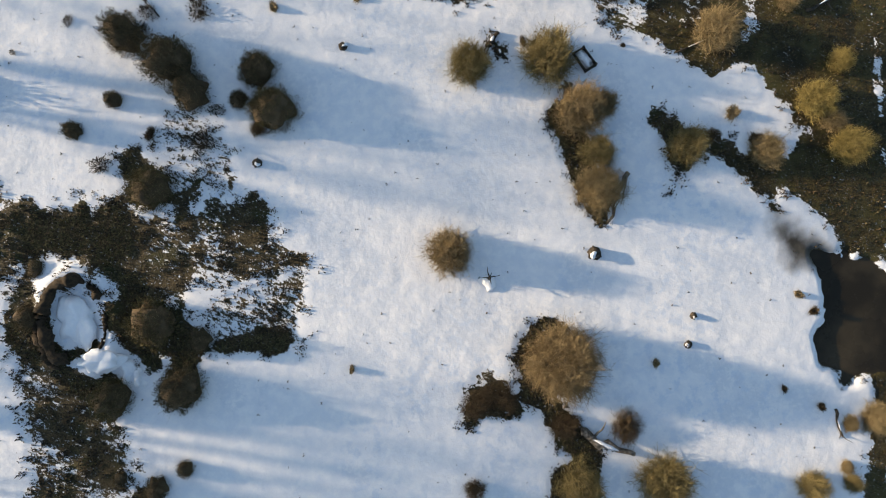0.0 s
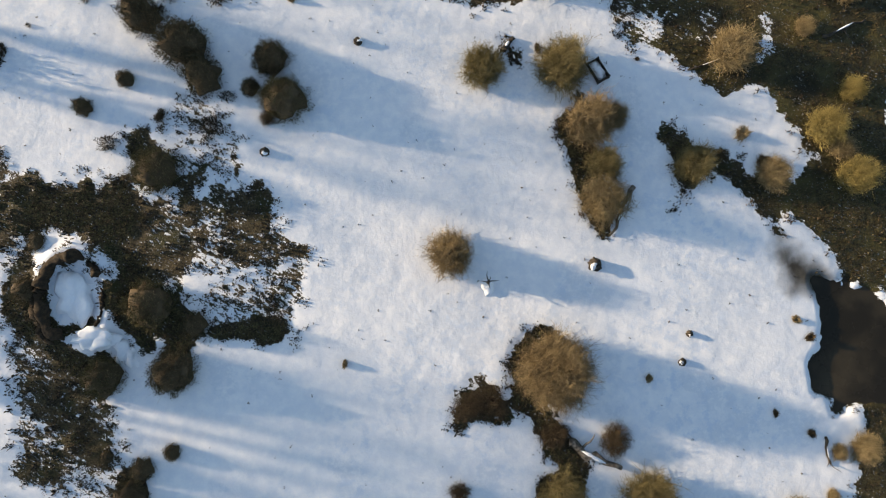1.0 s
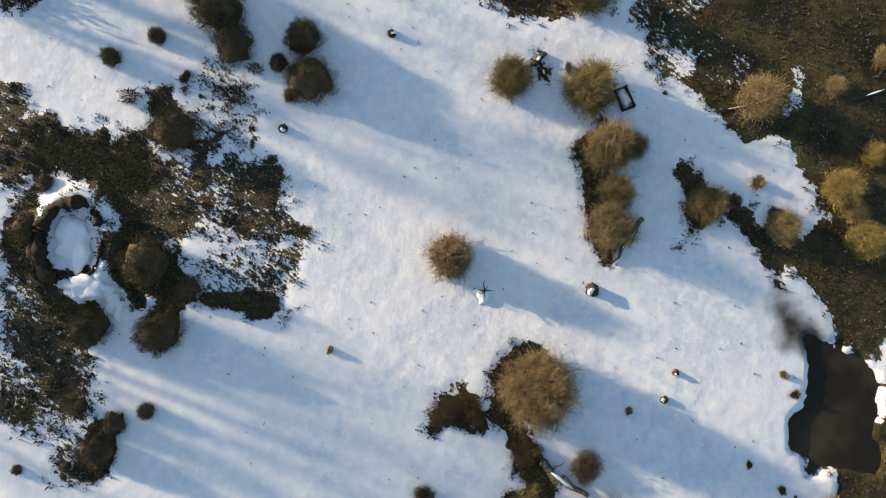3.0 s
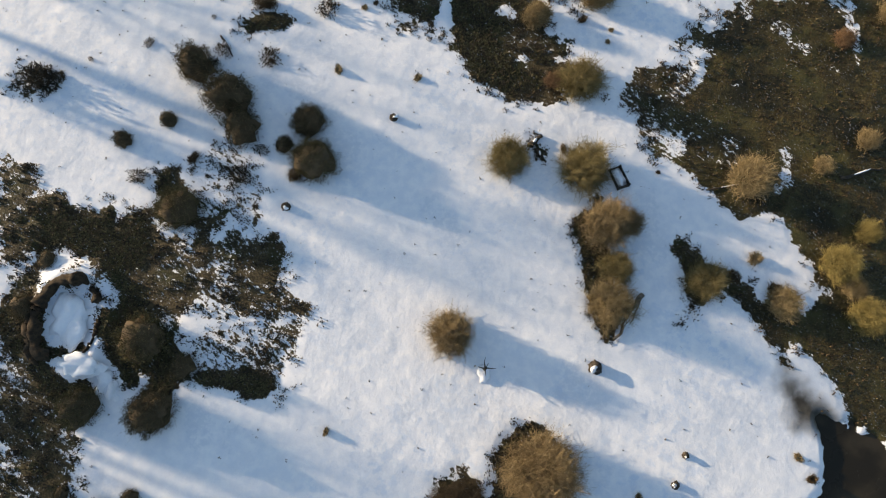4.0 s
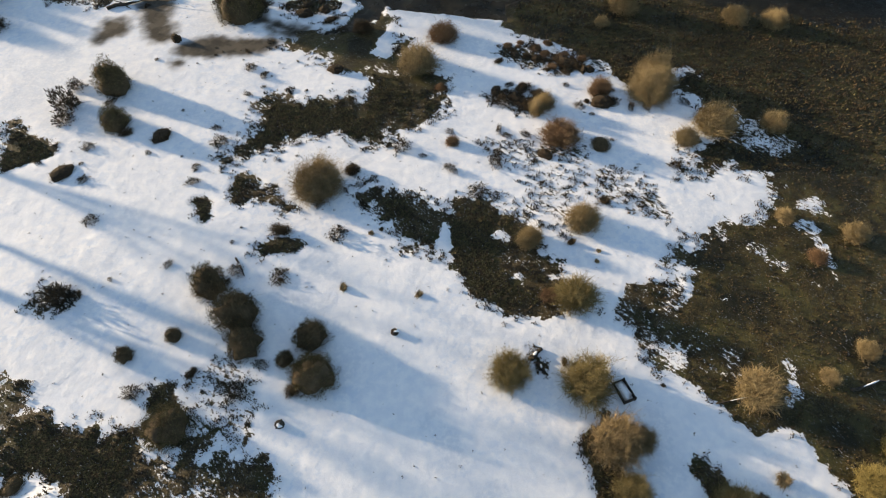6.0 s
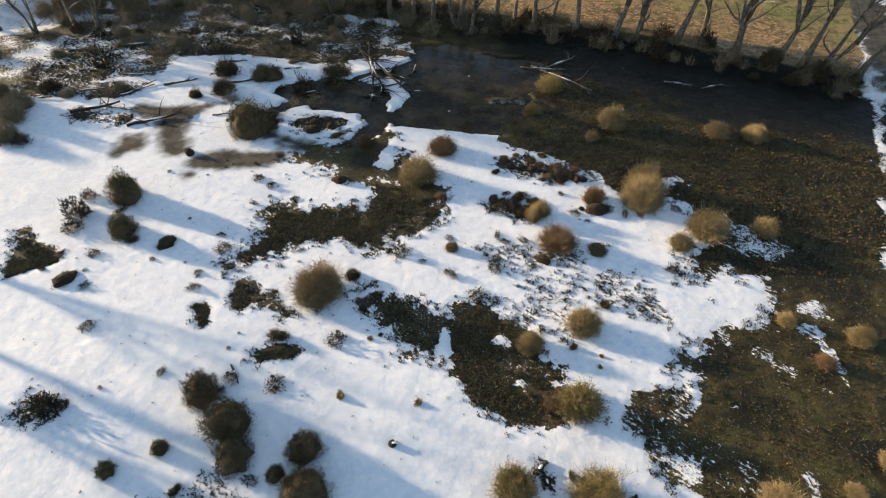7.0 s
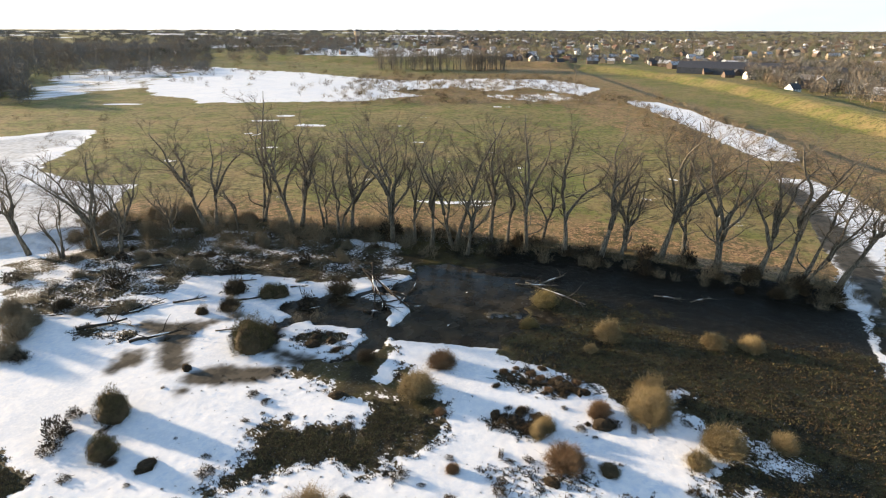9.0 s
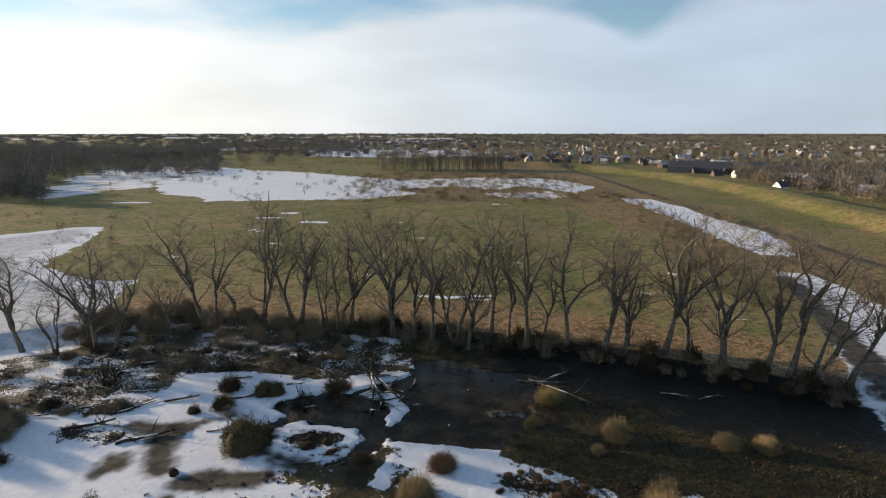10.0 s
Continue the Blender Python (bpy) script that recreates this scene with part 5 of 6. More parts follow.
for k_ in range(120):
    x_ = spin.uniform(-30, 56)
    y_ = float(np.interp(x_, BANK_X, BANK_Y)) + spin.uniform(-2.2, 2.6)
    r_ = spin.uniform(0.7, 1.6)
    plant(("scrub", "wispy", "wispy", "sparse", "wispy", "wispy")[k_ % 6], x_, y_, r_, r_ * spin.uniform(0.7, 1.7), "bank")
for k_ in range(125):
    x_, y_ = spin.uniform(-66, -14), spin.uniform(60, 90)
    if cover_at(BARE, x_, y_) < -0.35 and spin.random() < 0.85 or x_ / y_ < -0.95:
        continue
    r_ = spin.uniform(0.5, 1.5)
    plant(("wispy", "wispy", "grey", "wispy", "scrub", "wispy")[k_ % 6], x_, y_, r_, r_ * spin.uniform(0.8, 1.7), "pool side")
# heather poking out of the snow between the bog pools
placed_ = 0
while placed_ < 135:
    x_, y_ = spin.uniform(-34, 30), spin.uniform(21, 64)
    clump = noise.noise(Vector((x_ * 0.13, y_ * 0.13, 4.0)))
    if cover_at(BARE, x_, y_) > 0.2 or spin.random() > 0.15 + 1.5 * max(0, clump) or (y_ < 30 and x_ > -4):
        continue
    placed_ += 1
    r_ = 0.1 + 0.75 * spin.random() ** 2.2
    plant("scrub" if spin.random() < 0.92 else "hummock", x_, y_, r_, r_ * spin.uniform(0.5, 0.9), "heath")


# ---------- water ----------
def water_sheet(name, x0, y0, x1, y1, z, label):
    s = Soup()
    nx, ny = 12, 12
    for j in range(ny + 1):
        for i in range(nx + 1):
            s.v.append(Vector((x0 + (x1 - x0) * i / nx, y0 + (y1 - y0) * j / ny, z)))
    for j in range(ny):
        for i in range(nx):
            q = j * (nx + 1) + i
            s.f.append((q, q + 1, q + nx + 2, q + nx + 1))
            s.m.append(0)
    return tagged(new(name, s.mesh(name, [WATER], True)), label, "water", kind="structure")


water_sheet("water", -24, 52, 62, 84, -0.26, "still dark bog water along the wooded bank")
water_sheet("water", 20, -16, 34, 2, -0.26, "still dark pool at the edge of the snow")


# ---------- stumps and logs ----------
def stump(x, y, r, h):
    rng = random.Random(int(x * 100))
    ob = thing("tree_stump", pose(x, y, ground_height(x, y) - 0.02, 0, 0, rng.uniform(0, 360)), "short weathered tree stump capped with snow", "stump", "stumps in the snow")
    s = Soup()
    pts = [Vector((0, 0, -0.05)), Vector((0.02, 0, h * 0.3)), Vector((0.03, 0.02, h * 0.7)), Vector((0.04, 0.02, h))]
    s.tube(pts, [r * 1.3, r * 1.05, r * 0.92, r * 0.86], 9)
    for v in s.v:
        v += Vector(noise.noise_vector(v * 9.0 + Vector((x, y, 0)))) * r * 0.22
    for _ in range(5):
        a = rng.random() * 6.28
        s.tube([Vector((0, 0, 0.1)), Vector((math.cos(a) * r * 1.1, math.sin(a) * r * 1.1, 0.02)), Vector((math.cos(a) * r * 1.45, math.sin(a) * r * 1.45, -0.04))], [r * 0.35, r * 0.25, r * 0.1], 5)
    part("wood", s.mesh("wood", [DARKWOOD], True), ob)
    c = Soup()
    c.lump(Vector((-0.3 * r, 0.42 * r, h - 0.05)), r * 0.66, r * 0.5, r * 0.36, rng, 0.6, 6, 11, 0, -0.2)
    part("snow_cap", c.mesh("snow_cap", [SNOW], True), ob, "white cap of snow")
    return ob


for x_, y_, r_, h_ in [(15.62, -4.88, 0.2, 0.24), (14.84, -6.6, 0.22, 0.26), (-3.28, 17.58, 0.27, 0.3), (-10.41, 10.86, 0.27, 0.3), (10.25, 0.41, 0.38, 0.42), (3.7, 72.0, 0.24, 0.3), (0.9, 62.5, 0.24, 0.3)]:
    stump(x_, y_, r_, h_)


def fallen_log(x0, y0, x1, y1, r, mat, label, rise=0.0, forks=3):
    rng = random.Random(int(x0 * 37 + y0 * 11))
    a = Vector((x0, y0, max(ground_height(x0, y0), -0.24) + r * 0.6))
    b = Vector((x1, y1, max(ground_height(x1, y1), -0.24) + r * 0.5 + rise))
    ob = thing("fallen_log", Matrix.Translation(a), label, "log", "fallen wood")
    s, n = Soup(), 7
    pts = [(b - a) * (k / n) + Vector((rng.gauss(0, r * 0.5), rng.gauss(0, r * 0.5), rng.gauss(0, r * 0.15))) for k in range(n + 1)]
    s.tube(pts, [r * (1.1 - 0.55 * k / n) * rng.uniform(0.85, 1.15) for k in range(n + 1)], 8)
    part("trunk", s.mesh("trunk", [mat], True), ob)
    for _ in range(forks):
        f = Soup()
        k = rng.randrange(2, n)
        d = ((b - a).normalized() + Vector((rng.gauss(0, 0.7), rng.gauss(0, 0.7), rng.uniform(0.0, 0.4)))).normalized()
        limb(f, rng, pts[k], d, (b - a).length * rng.uniform(0.2, 0.45), r * 0.4, 5, 0.2, -0.02, 5)
        part("branch", f.mesh("branch", [mat], True), ob)
    top = Soup()
    i, j = pts[2] + Vector((0, 0, r * 0.65)), pts[5] + Vector((0, 0, r * 0.55))
    top.tube([i, i.lerp(j, 0.3), i.lerp(j, 0.7), j], [r * 0.25, r * 0.55, r * 0.5, r * 0.15], 7)
    part("snow_strip", top.mesh("snow_strip", [SNOW], True), ob, "narrow strip of snow")
    return ob


for row in [(6.6, -10.6, 9.8, -12.8, 0.28), (13.6, 5.2, 11.7, 2.2, 0.16), (6.2, -8.9, 6.5, -8.0, 0.15)]:
    fallen_log(*row, DEADWOOD, "weathered pale fallen trunk dusted with snow", 0.05, 1)
for row in [(23.1, -12.6, 23.1, -14.4, 0.09), (18.6, 12.5, 22.0, 13.3, 0.06), (28.0, 13.6, 31.3, 14.5, 0.12), (-16.1, 23.8, -15.1, 22.1, 0.07), (6.2, 15.5, 7.3, 16.4, 0.2), (6.9, 15.4, 7.2, 14.6, 0.15)]:
    fallen_log(*row, DARKWOOD, "dark broken branch lying on the ground", 0.0, 2)
for row in [(12.6, 75.3, 19.7, 67.2, 0.13), (14.6, 74.5, 18.7, 76.6, 0.16), (11.0, 74.8, 17.0, 73.0, 0.1), (30.5, 70.5, 33.5, 69.0, 0.1), (35, 68.5, 38, 69.3, 0.09)]:
    fallen_log(*row, DEADWOOD, "pale fallen branches lying in the black mud", 0.3, 9)
for row in [(-12.7, 79.7, -4.6, 66.6, 0.2), (-11.6, 81.8, -9.2, 66.5, 0.18),
            (-12.7, 79.7, -7.2, 65.8, 0.18), (-46.7, 60.5, -41.1, 62.7, 0.22), (-38.3, 57.7, -32.5, 60.3, 0.2), (-37.6, 67.8, -33.5, 69.2, 0.16)]:
    fallen_log(*row, DARKWOOD, "fallen leafless tree lying in the boggy water", 0.25, 8)


for k_ in range(16):
    x_, y_, a_ = spin.uniform(-58, -14), spin.uniform(60, 86), spin.uniform(-0.6, 0.9)
    l_ = spin.uniform(2.5, 6.0)
    fallen_log(x_, y_, x_ + l_ * math.cos(a_), y_ + l_ * math.sin(a_), spin.uniform(0.07, 0.16), (DARKWOOD, DEADWOOD)[k_ % 2], "thin dead branch fallen among snow and heather", 0.2, 4)


# tangle of branches on the snowy islet in the pool
for k_ in range(13):
    x_, y_, a_ = spin.uniform(-11, -4.5), spin.uniform(66, 74), spin.uniform(-1.6, 1.9)
    l_ = spin.uniform(1.8, 4.5)
    fallen_log(x_, y_, x_ + l_ * math.cos(a_), y_ + l_ * math.sin(a_), spin.uniform(0.06, 0.13), DARKWOOD, "dark dead branch in the tangle on the islet", 0.5, 4)


def broken_snag(x, y):
    ob = thing("broken_snag", pose(x, y, ground_height(x, y)), "broken forked dead tree top standing in a snow mound", "snag")
    rng = random.Random(3)
    base = Soup()
    base.lump(Vector((0.0, -0.25, -0.05)), 0.45, 0.6, 0.28, rng, 0.3, 6, 12)
    part("snow_mound", base.mesh("snow_mound", [SNOW], True), ob, "mound of snow")
    st = Soup()
    st.tube([Vector((0, 0, 0)), Vector((0.02, 0.02, 0.45)), Vector((0.0, 0.06, 0.8))], [0.13, 0.10, 0.07], 7)
    part("stem", st.mesh("stem", [DARKWOOD], True), ob)
    for az, ln in ((90, 0.8), (5, 0.7), (175, 0.6), (260, 0.55), (45, 0.4)):
        f = Soup()
        limb(f, rng, Vector((0, 0.05, 0.7)), Vector((math.cos(radians(az)), math.sin(radians(az)), 0.5)), ln, 0.055, 5, 0.12, 0.0, 5)
        part("fork", f.mesh("fork", [DARKWOOD], True), ob)


broken_snag(3.1, 0.2)


def snowy_crate(x, y, turn, wide, deep, h):
    """An open box of old boards, half full of snow."""
    ob = thing("wooden_crate", pose(x, y, ground_height(x, y) - 0.03, 3, -4, turn), "open box of dark old boards half filled with snow", "crate")
    rng = random.Random(9)
    for n, (cx, cy, lx, ly) in enumerate(((0, -deep / 2, wide, 0.07), (0, deep / 2, wide, 0.07), (-wide / 2, 0, 0.07, deep), (wide / 2, 0, 0.07, deep))):
        for k in range(2):
            b = Soup()
            j = rng.uniform(-0.015, 0.015)
            b.box((cx - lx / 2 + j, cy - ly / 2 + j, h * k / 2 + 0.01), (cx + lx / 2 + j, cy + ly / 2 + j, h * (k + 1) / 2 - 0.01))
            part("board", b.mesh("board", [DARKWOOD]), ob)
    for cx in (-1, 1):
        for cy in (-1, 1):
            q = Soup()
            q.box((cx * wide / 2 - 0.06, cy * deep / 2 - 0.06, -0.05), (cx * wide / 2 + 0.06, cy * deep / 2 + 0.06, h + 0.06))
            part("corner_post", q.mesh("corner_post", [DARKWOOD]), ob)
    fill = Soup()
    fill.lump(Vector((-0.1 * wide, 0.05 * deep, h * 0.25)), wide * 0.42, deep * 0.44, h * 0.55, rng, 0.4, 6, 14, 0, -0.3)
    part("snow_fill", fill.mesh("snow_fill", [SNOW], True), ob, "heap of snow")


snowy_crate(12.5, 13.3, -69, 1.45, 0.8, 0.34)


# ---------- heather and sedge too small to count ----------
def sprig_field(name, label, count, seed, accept, size, mats, box_, blades=5, spread=0.3):
    rng, s = random.Random(seed), Soup()
    made, tries = 0, 0
    while made < count and tries < count * 40:
        tries += 1
        x, y = rng.uniform(box_[0], box_[2]), rng.uniform(box_[1], box_[3])
        if not accept(x, y):
            continue
        made += 1
        z, r = ground_height(x, y) - 0.02, rng.uniform(*size)
        mat = rng.randrange(len(mats))
        for _ in range(blades):
            d = on_dome(rng, 0.15)
            a = Vector((x + rng.gauss(0, r * spread), y + rng.gauss(0, r * spread), z))
            c = a + Vector((d.x * r, d.y * r, (0.3 + d.z) * r))
            s.blade(a, a.lerp(c, 0.5) + Vector((0, 0, r * 0.2)), c, r * rng.uniform(0.3, 0.6), d.cross(Vector((0.1, 0, 1))).normalized(), mat)
    return tagged(new(name, s.mesh(name, mats)), label, "heather", kind="stuff")


sprig_field("heather", "dark heather sprigs breaking through thin snow", 9000, 1,
            lambda x, y: -0.42 < cover_at(BARE, x, y) < 0.9 and cover_at(MARSH, x, y) < 0.4, (0.07, 0.19), [TONES["scrub"], TONES["scrub"], TONES["umber"]], (-58, -18, 32, 86), 13, 0.9)
sprig_field("bog_sedge", "dense low brown bog sedge", 26000, 2,
            lambda x, y: cover_at(BARE, x, y) > 0.4 and cover_at(POOL, x, y) < 0.2 and cover_at(MARSH, x, y) < 0.6, (0.05, 0.15), [TONES["bog"], TONES["umber"], TONES["bog"], TONES["darkolive"]], (-48, -18, 24, 66))
sprig_field("marsh_grass", "flattened brown grass in the wet marsh", 22000, 4,
            lambda x, y: cover_at(MARSH, x, y) > 0.6 and cover_at(POOL, x, y) < 0.2, (0.05, 0.14), [TONES["umber"], TONES["scrub"], TONES["umber"], TONES["dark"]], (14, -18, 50, 58))
sprig_field("marsh_tussocks", "dark olive-brown tussocks standing in shallow water", 9000, 6,
            lambda x, y: cover_at(MARSH, x, y) > 0.6 and cover_at(POOL, x, y) < 0.2 and cover_at(MUD_SHADE, x, y) < 0.6, (0.10, 0.22), [TONES["umber"], TONES["bog"], TONES["umber"], TONES["scrub"]], (8, 34, 56, 76))
sprig_field("snow_sprigs", "scattered twigs and heather tips on the snow", 500, 3,
            lambda x, y: cover_at(BARE, x, y) < -0.4, (0.04, 0.12), [TONES["scrub"], TONES["umber"]], (-34, -18, 30, 60))


# ---------- far woods ----------
def far_wood(name, label, places, mats):
    """A wood too far off to count: stems with a haze of boughs and twigs."""
    rng, s = random.Random(len(places)), Soup()
    for x, y, h, w in places:
        z = ground_height(x, y)
        p = Vector((x, y, z - 0.2))
        s.tube([p, p + Vector((rng.gauss(0, 0.3), 0, h * 0.55)), p + Vector((rng.gauss(0, 0.5), 0, h * 0.95))], [0.016 * h, 0.011 * h, 0.003 * h], 4, 0)
        mat = 1 + rng.randrange(len(mats) - 1)
        mid, tall = h * (0.58 if h > 5 else 0.45), h * (0.42 if h > 5 else 0.5)
        for _ in range(110 if h > 5 else 60):
            d = Vector((rng.gauss(0, 1), rng.gauss(0, 1), rng.gauss(0, 1))).normalized() * rng.random() ** 0.4
            a = p + Vector((d.x * w, d.y * w, max(0.1, mid + d.z * tall)))
            o = (d + Vector((rng.gauss(0, 0.6), rng.gauss(0, 0.6), 0.7 + rng.gauss(0, 0.5)))).normalized()
            side = o.cross(Vector((rng.gauss(0, 1), rng.gauss(0, 1), 0.4))).normalized() * w * rng.uniform(0.02, 0.05)
            n0 = len(s.v)
            s.v += [a - side, a + side, a + o * w * rng.uniform(0.4, 0.9)]
            s.f.append((n0, n0 + 1, n0 + 2))
            s.m.append(mat)
    return tagged(new(name, s.mesh(name, mats)), label, "wood", kind="stuff")


scatter = random.Random(77)
FAR_MATS = [BARK, WOOD_GREY, WOOD_GREY, TWIG, WOOD_GREY, TWIG]
TOWN_MATS = FAR_MATS + [EVERGREEN]


def spot(az0, az1, d0, d1):
    az, d = radians(scatter.uniform(az0, az1)), math.sqrt(scatter.uniform(d0 * d0, d1 * d1))
    return d * math.sin(az), d * math.cos(az)


grove = [(x, y, scatter.uniform(15, 19), scatter.uniform(2, 3)) for x, y in ((scatter.uniform(-56, 54), scatter.uniform(470, 500)) for _ in range(150))]
far_wood("poplar_grove", "straight rows of bare trees standing in snow", grove, FAR_MATS)
west = []
for _ in range(1500):
    x, y = spot(-47, -22, 470, 1100)
    west.append((x, y, scatter.uniform(8, 14) * min(1.0, 0.45 + 0.04 * (math.degrees(math.atan2(-x, y)) - 22)), scatter.uniform(3, 5)))
for _ in range(420):
    x, y = spot(-50, -36, 300, 520)
    if y > 330 - 0.2 * x - 110:
        west.append((x, y, scatter.uniform(8, 14), scatter.uniform(3, 5)))
for _ in range(700):
    x, y = spot(-46, -9, 720, 1500)
    if stroke_depth(np.array(x), np.array(y), DIKE) < -20:
        west.append((x, y, scatter.uniform(6, 11), scatter.uniform(4, 7)))
far_wood("west_wood", "hazy bare wood beyond the snow field", west, FAR_MATS)
town_wood = []
for _ in range(3300):
    x, y = spot(-26, 46, 540, 1800)
    if stroke_depth(np.array(x), np.array(y), DIKE) < -18 and (x > 195 or y > 560):
        town_wood.append((x, y, scatter.uniform(5, 12), scatter.uniform(2.5, 5)))
for _ in range(850):
    x, y = spot(28, 47, 300, 640)
    if x > 203:
        town_wood.append((x, y, scatter.uniform(6, 12), scatter.uniform(2.5, 4.5)))
far_wood("town_trees", "bare garden and street trees between the houses", town_wood, TOWN_MATS)
horizon_wood = [(*spot(-47, 47, 1700, 4300), scatter.uniform(4, 7), scatter.uniform(8, 18)) for _ in range(1300)]
far_wood("horizon_wood", "dark distant woods along the horizon", horizon_wood, [BARK, WOOD_GREY, WOOD_GREY])
scrub = []
for _ in range(170):
    x, y = scatter.uniform(-330, -20), scatter.uniform(300, 560)
    if -0.75 < x / y < 0.05:
        scrub.append((x, y, scatter.uniform(1.5, 4.5), scatter.uniform(1.2, 2.6)))
for _ in range(620):
    x, y = scatter.uniform(-60, 110), scatter.uniform(262, 430)
    if x < 95 - 0.04 * (y - 260):
        scrub.append((x, y, scatter.uniform(1.2, 3.2), scatter.uniform(1.2, 2.4)))
for _ in range(80):
    x, y = scatter.uniform(-190, -80), scatter.uniform(120, 260)
    if abs(stroke_depth(np.array(x), np.array(y), [(-98, 124, 14), (-118, 152, 20), (-150, 190, 30)])) < 18 and x / y < -0.6:
        scrub.append((x, y, scatter.uniform(1.2, 3.5), scatter.uniform(1.0, 2.0)))
far_wood("field_scrub", "brown scrub dotted over the far snow field", scrub, [BARK, TONES["grey"], TONES["umber"], TONES["brown"]])
stream_scrub = []
for _ in range(260):
    t = scatter.random()
    y = 100 + 210 * t
    x = float(np.interp(y, [77, 91, 110, 136, 160, 186, 233, 274, 316], [66, 72, 78, 84, 88, 93, 103, 105, 95])) + scatter.choice((-1, 1, -1.6)) * scatter.uniform(6, 14)
    stream_scrub.append((x, y, scatter.uniform(0.8, 2.6), scatter.uniform(0.8, 1.7)))
far_wood("stream_scrub", "russet scrub on the banks of the frozen stream", stream_scrub, [BARK, TONES["grey"], TONES["umber"], TONES["brown"]])
for x_, y_, h_ in [(86.5, 373, 13), (-104, 134, 3), (-74, 292, 4), (-50, 288, 3.5), (-200, 330, 5)]:
    tree(x_, y_, h_, 0, int(h_), "lone field trees", "small lone bare tree on the open field")

# ---------- town ----------
WALLS = [plain_material("brick_wall", (0.105, 0.078, 0.064), (0.185, 0.14, 0.115), 2.0, 0.9, 0.2),
         plain_material("white_plaster", (0.70, 0.68, 0.64), (0.80, 0.79, 0.76), 0.5, 0.85, 0.1),
         plain_material("buff_wall", (0.34, 0.26, 0.18), (0.46, 0.37, 0.27), 1.0, 0.9, 0.1)]
ROOFS = [plain_material("dark_tile", (0.035, 0.036, 0.042), (0.075, 0.075, 0.085), 1.5, 0.7, 0.3),
         plain_material("red_tile", (0.11, 0.055, 0.042), (0.17, 0.085, 0.064), 1.5, 0.8, 0.3),
         plain_material("snowy_tile", (0.10, 0.10, 0.11), (0.62, 0.63, 0.66), 0.5, 0.8, 0.2)]
PANE = plain_material("window_glass", (0.02, 0.025, 0.03), (0.05, 0.055, 0.06), 1.0, 0.1, 0.0)


def house_form(k, wide, deep, eaves, ridge, wall_mat, roof_mat):
    wall, roof, chim = Soup(), Soup(), Soup()
    n0 = 0
    for x in (-wide / 2, wide / 2):
        wall.v += [Vector((x, -deep / 2, -0.3)), Vector((x, deep / 2, -0.3)), Vector((x, deep / 2, eaves)), Vector((x, 0, ridge - 0.15)), Vector((x, -deep / 2, eaves))]
    wall.f = [(4, 3, 2, 1, 0), (5, 6, 7, 8, 9), (0, 5, 9, 4), (1, 2, 7, 6)]
    wall.m = [0] * 4
    o, th = 0.4, 0.22
    for sgn in (-1, 1):
        n0 = len(roof.v)
        ye, ze = sgn * (deep / 2 + o), eaves - o * (ridge - eaves) / (deep / 2)
        for x in (-wide / 2 - o, wide / 2 + o):
            roof.v += [Vector((x, ye, ze)), Vector((x, 0, ridge)), Vector((x, 0, ridge + th)), Vector((x, ye, ze + th))]
        for q in ((0, 1, 2, 3), (7, 6, 5, 4), (0, 4, 5, 1), (3, 2, 6, 7), (0, 3, 7, 4)):
            roof.f.append(tuple(n0 + i for i in q))
            roof.m.append(0)
    chim.box((wide * 0.2, -0.4, ridge - 0.8), (wide * 0.2 + 0.7, 0.4, ridge + 1.0))
    win = Soup()
    win.box((-0.6, -0.04, 0), (0.6, 0.04, 1.3))
    win_me = win.mesh("window", [PANE])
    spots = [(x, -deep / 2, z) for x in (-wide * 0.3, 0, wide * 0.3) for z in ((1.0, 3.6) if eaves > 4.5 else (1.0,))]
    return wall.mesh("wall", [wall_mat]), roof.mesh("roof", [roof_mat]), chim.mesh("chimney", [wall_mat]), win_me, spots


HOUSE_FORMS = [house_form(0, 11, 8, 3.0, 7.4, WALLS[0], ROOFS[0]), house_form(1, 9, 8, 5.2, 9.0, WALLS[1], ROOFS[0]),
               house_form(2, 13, 9, 3.2, 7.8, WALLS[0], ROOFS[1]), house_form(3, 10, 8, 4.8, 8.6, WALLS[2], ROOFS[2]),
               house_form(4, 16, 9, 5.4, 9.4, WALLS[0], ROOFS[2])]
HOUSE_WORDS = ["brick house with a dark tiled gable roof", "white plastered house with a dark gable roof", "brick house with a red tiled roof",
               "buff-walled house with snow on its roof", "long brick terrace with snowy roofs"]


def house(x, y, turn, k, windows):
    wall_me, roof_me, chim_me, win_me, spots = HOUSE_FORMS[k]
    ob = thing("house", pose(x, y, ground_height(x, y), 0, 0, turn), HOUSE_WORDS[k], "house", "houses of the town")
    wall_ob = part("wall", wall_me, ob)
    roof_ob = part("roof", roof_me, ob)
    part("chimney", chim_me, roof_ob)
    if windows:
        for p in spots:
            part("window", win_me, wall_ob).location = p
    return ob


house(196, 318, 20, 1, True).scale = (0.7, 0.7, 0.7)
house(226, 291, -35, 3, True).scale = (0.8, 0.8, 0.8)
house(224, 338, 55, 3, True)
placed, far_houses = [], []
tries_ = 0
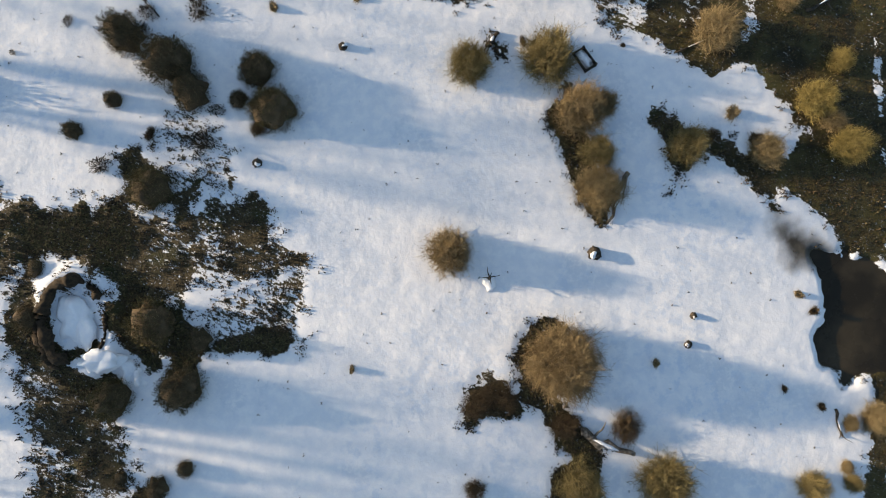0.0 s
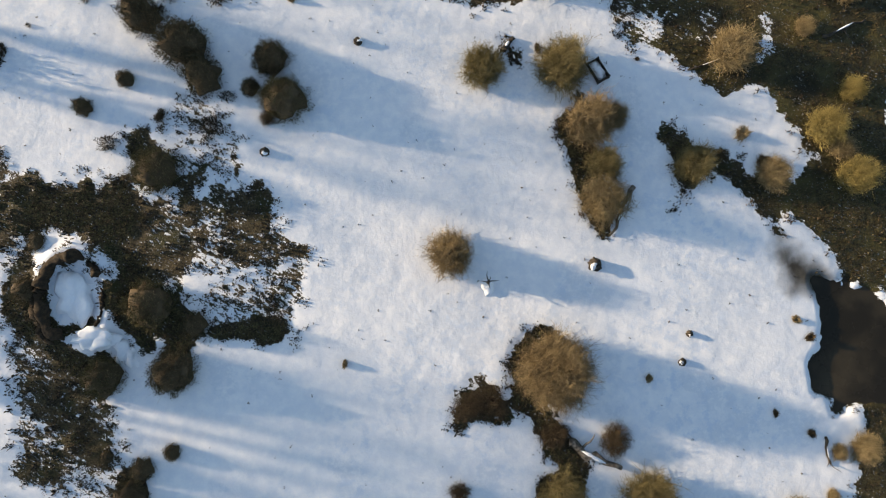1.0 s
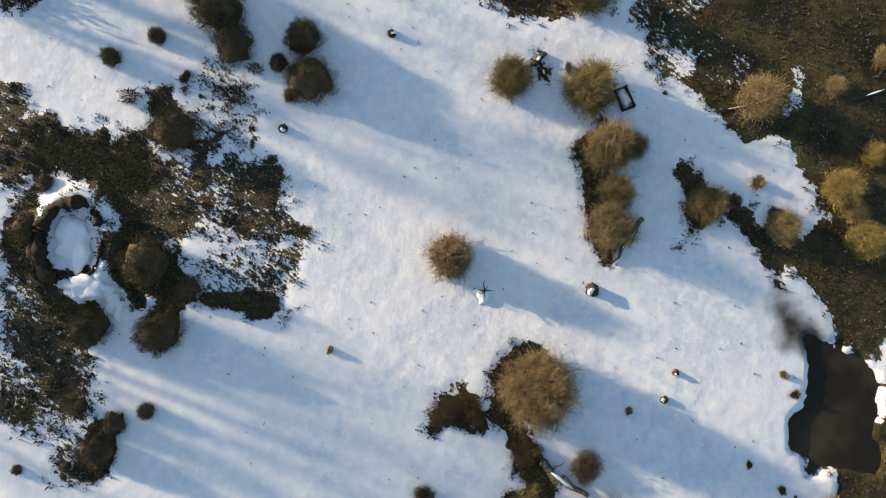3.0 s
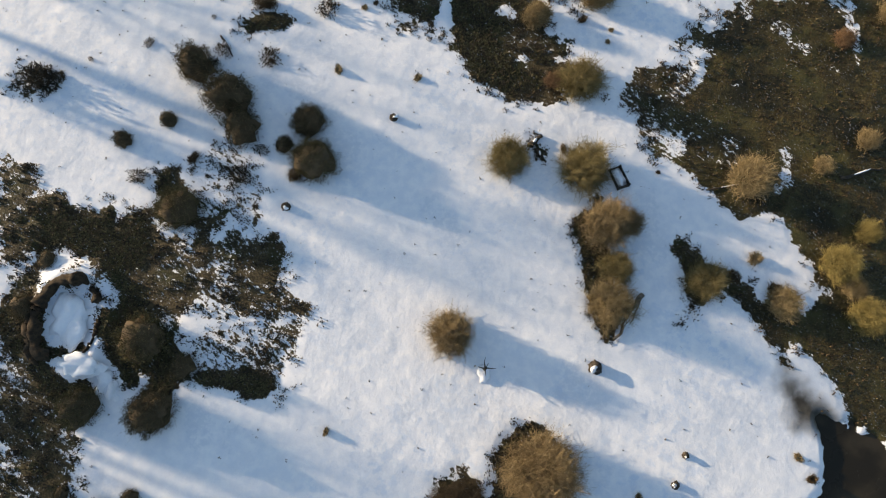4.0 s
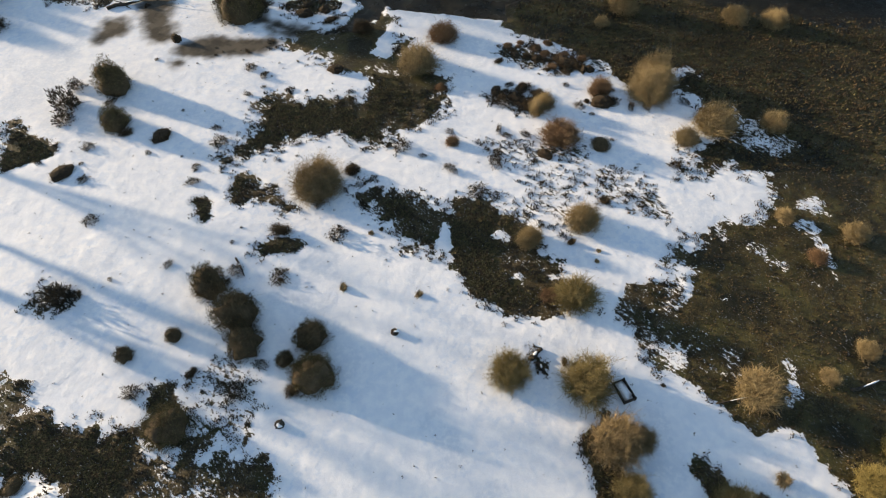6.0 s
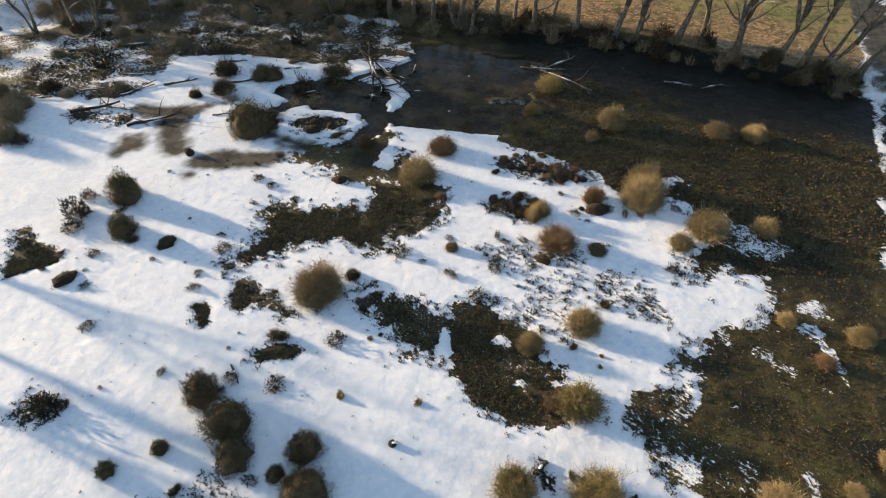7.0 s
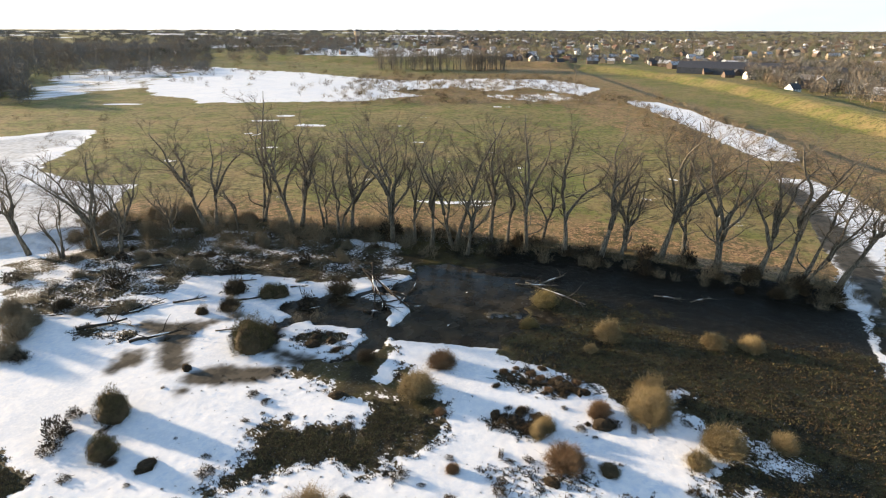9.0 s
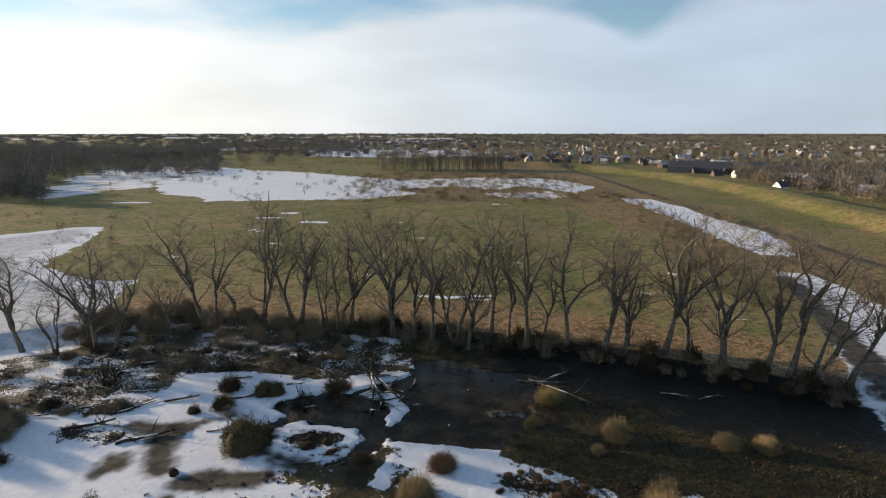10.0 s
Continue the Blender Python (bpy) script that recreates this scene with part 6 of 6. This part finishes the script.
while len(placed) < 620 and tries_ < 6000:
    tries_ += 1
    x_, y_ = spot(-14, 45, 690, 1700) if len(placed) < 400 else spot(6, 45, 360, 700)
    if x_ < 205 and y_ < 590 or stroke_depth(np.array(x_), np.array(y_), DIKE) > -34:
        continue
    if any(math.hypot(x_ - a, y_ - b) < 17 for a, b in placed):
        continue
    placed.append((x_, y_))
    if math.hypot(x_, y_) > 700:
        far_houses.append((x_, y_))
        continue
    house(x_, y_, scatter.choice((0, 90, 20, -30, 65)) + scatter.uniform(-8, 8), scatter.choice((0, 0, 0, 0, 1, 2, 3, 4, 4)), math.hypot(x_, y_) < 520).scale = (0.68, 0.68, 0.66)


def distant_town():
    """Houses too far off to count: walls, gable roofs and snow on some of them, in one mesh."""
    s = Soup()
    mats = WALLS + ROOFS
    for x, y in far_houses:
        wide, deep, eaves = scatter.uniform(6, 12), scatter.uniform(5.5, 7), scatter.choice((2.6, 4.2, 4.2))
        ridge, turn = eaves + scatter.uniform(2.2, 3.2), radians(scatter.choice((0, 90, 25, -35)))
        m = Matrix.Translation((x, y, ground_height(x, y))) @ Matrix.Rotation(turn, 4, "Z")
        wall_mat, roof_mat = scatter.choice((0, 0, 1, 2)), 3 + scatter.choice((0, 0, 1, 2, 2))
        n0 = len(s.v)
        for px in (-wide / 2, wide / 2):
            s.v += [m @ Vector(c) for c in ((px, -deep / 2, -0.5), (px, deep / 2, -0.5), (px, deep / 2, eaves), (px, 0, ridge), (px, -deep / 2, eaves))]
        for q, mat in (((4, 3, 2, 1, 0), wall_mat), ((5, 6, 7, 8, 9), wall_mat), ((0, 5, 9, 4), wall_mat), ((1, 2, 7, 6), wall_mat), ((4, 9, 8, 3), roof_mat), ((3, 8, 7, 2), roof_mat)):
            s.f.append(tuple(n0 + i for i in q))
            s.m.append(mat)
    return tagged(new("distant_houses", s.mesh("distant_houses", mats)), "distant brick and plaster houses, some with snowy roofs", "houses", kind="stuff")


distant_town()
CLADDING = plain_material("slate_cladding", (0.05, 0.055, 0.065), (0.09, 0.095, 0.11), 0.8, 0.7, 0.1)


def long_shed(x, y, turn, wide, deep):
    ob = thing("shed_hall", pose(x, y, ground_height(x, y), 0, 0, turn), "long low dark-roofed industrial hall", "hall", "halls behind the dike")
    w, r = Soup(), Soup()
    w.box((-wide / 2, -deep / 2, -0.3), (wide / 2, deep / 2, 5.0))
    part("wall", w.mesh("wall", [CLADDING]), ob)
    r.tube([Vector((-wide / 2 - 0.5, 0, 5.0)), Vector((wide / 2 + 0.5, 0, 5.0))], [deep * 0.5, deep * 0.5], 4)
    me = r.mesh("roof", [ROOFS[0]])
    ro = part("roof", me, ob)
    ro.scale = (1, 1, 0.3)
    ro.location = (0, 0, 3.5)


long_shed(238, 470, -28, 84, 30)
long_shed(282, 428, -28, 56, 24)


def water_tower(x, y):
    ob = thing("water_tower", pose(x, y, ground_height(x, y)), "slender brick tower with a wider head above the town", "tower")
    a, b, c = Soup(), Soup(), Soup()
    a.tube([Vector((0, 0, -0.5)), Vector((0, 0, 8)), Vector((0, 0, 19))], [3.6, 3.1, 2.9], 12)
    part("shaft", a.mesh("shaft", [WALLS[0]]), ob)
    b.tube([Vector((0, 0, 18)), Vector((0, 0, 20)), Vector((0, 0, 26))], [3.0, 4.6, 4.6], 12)
    part("tank", b.mesh("tank", [WALLS[2]]), ob)
    c.tube([Vector((0, 0, 26)), Vector((0, 0, 28.5))], [4.9, 0.6], 12)
    part("roof", c.mesh("roof", [ROOFS[0]]), ob)


water_tower(-145, 990)
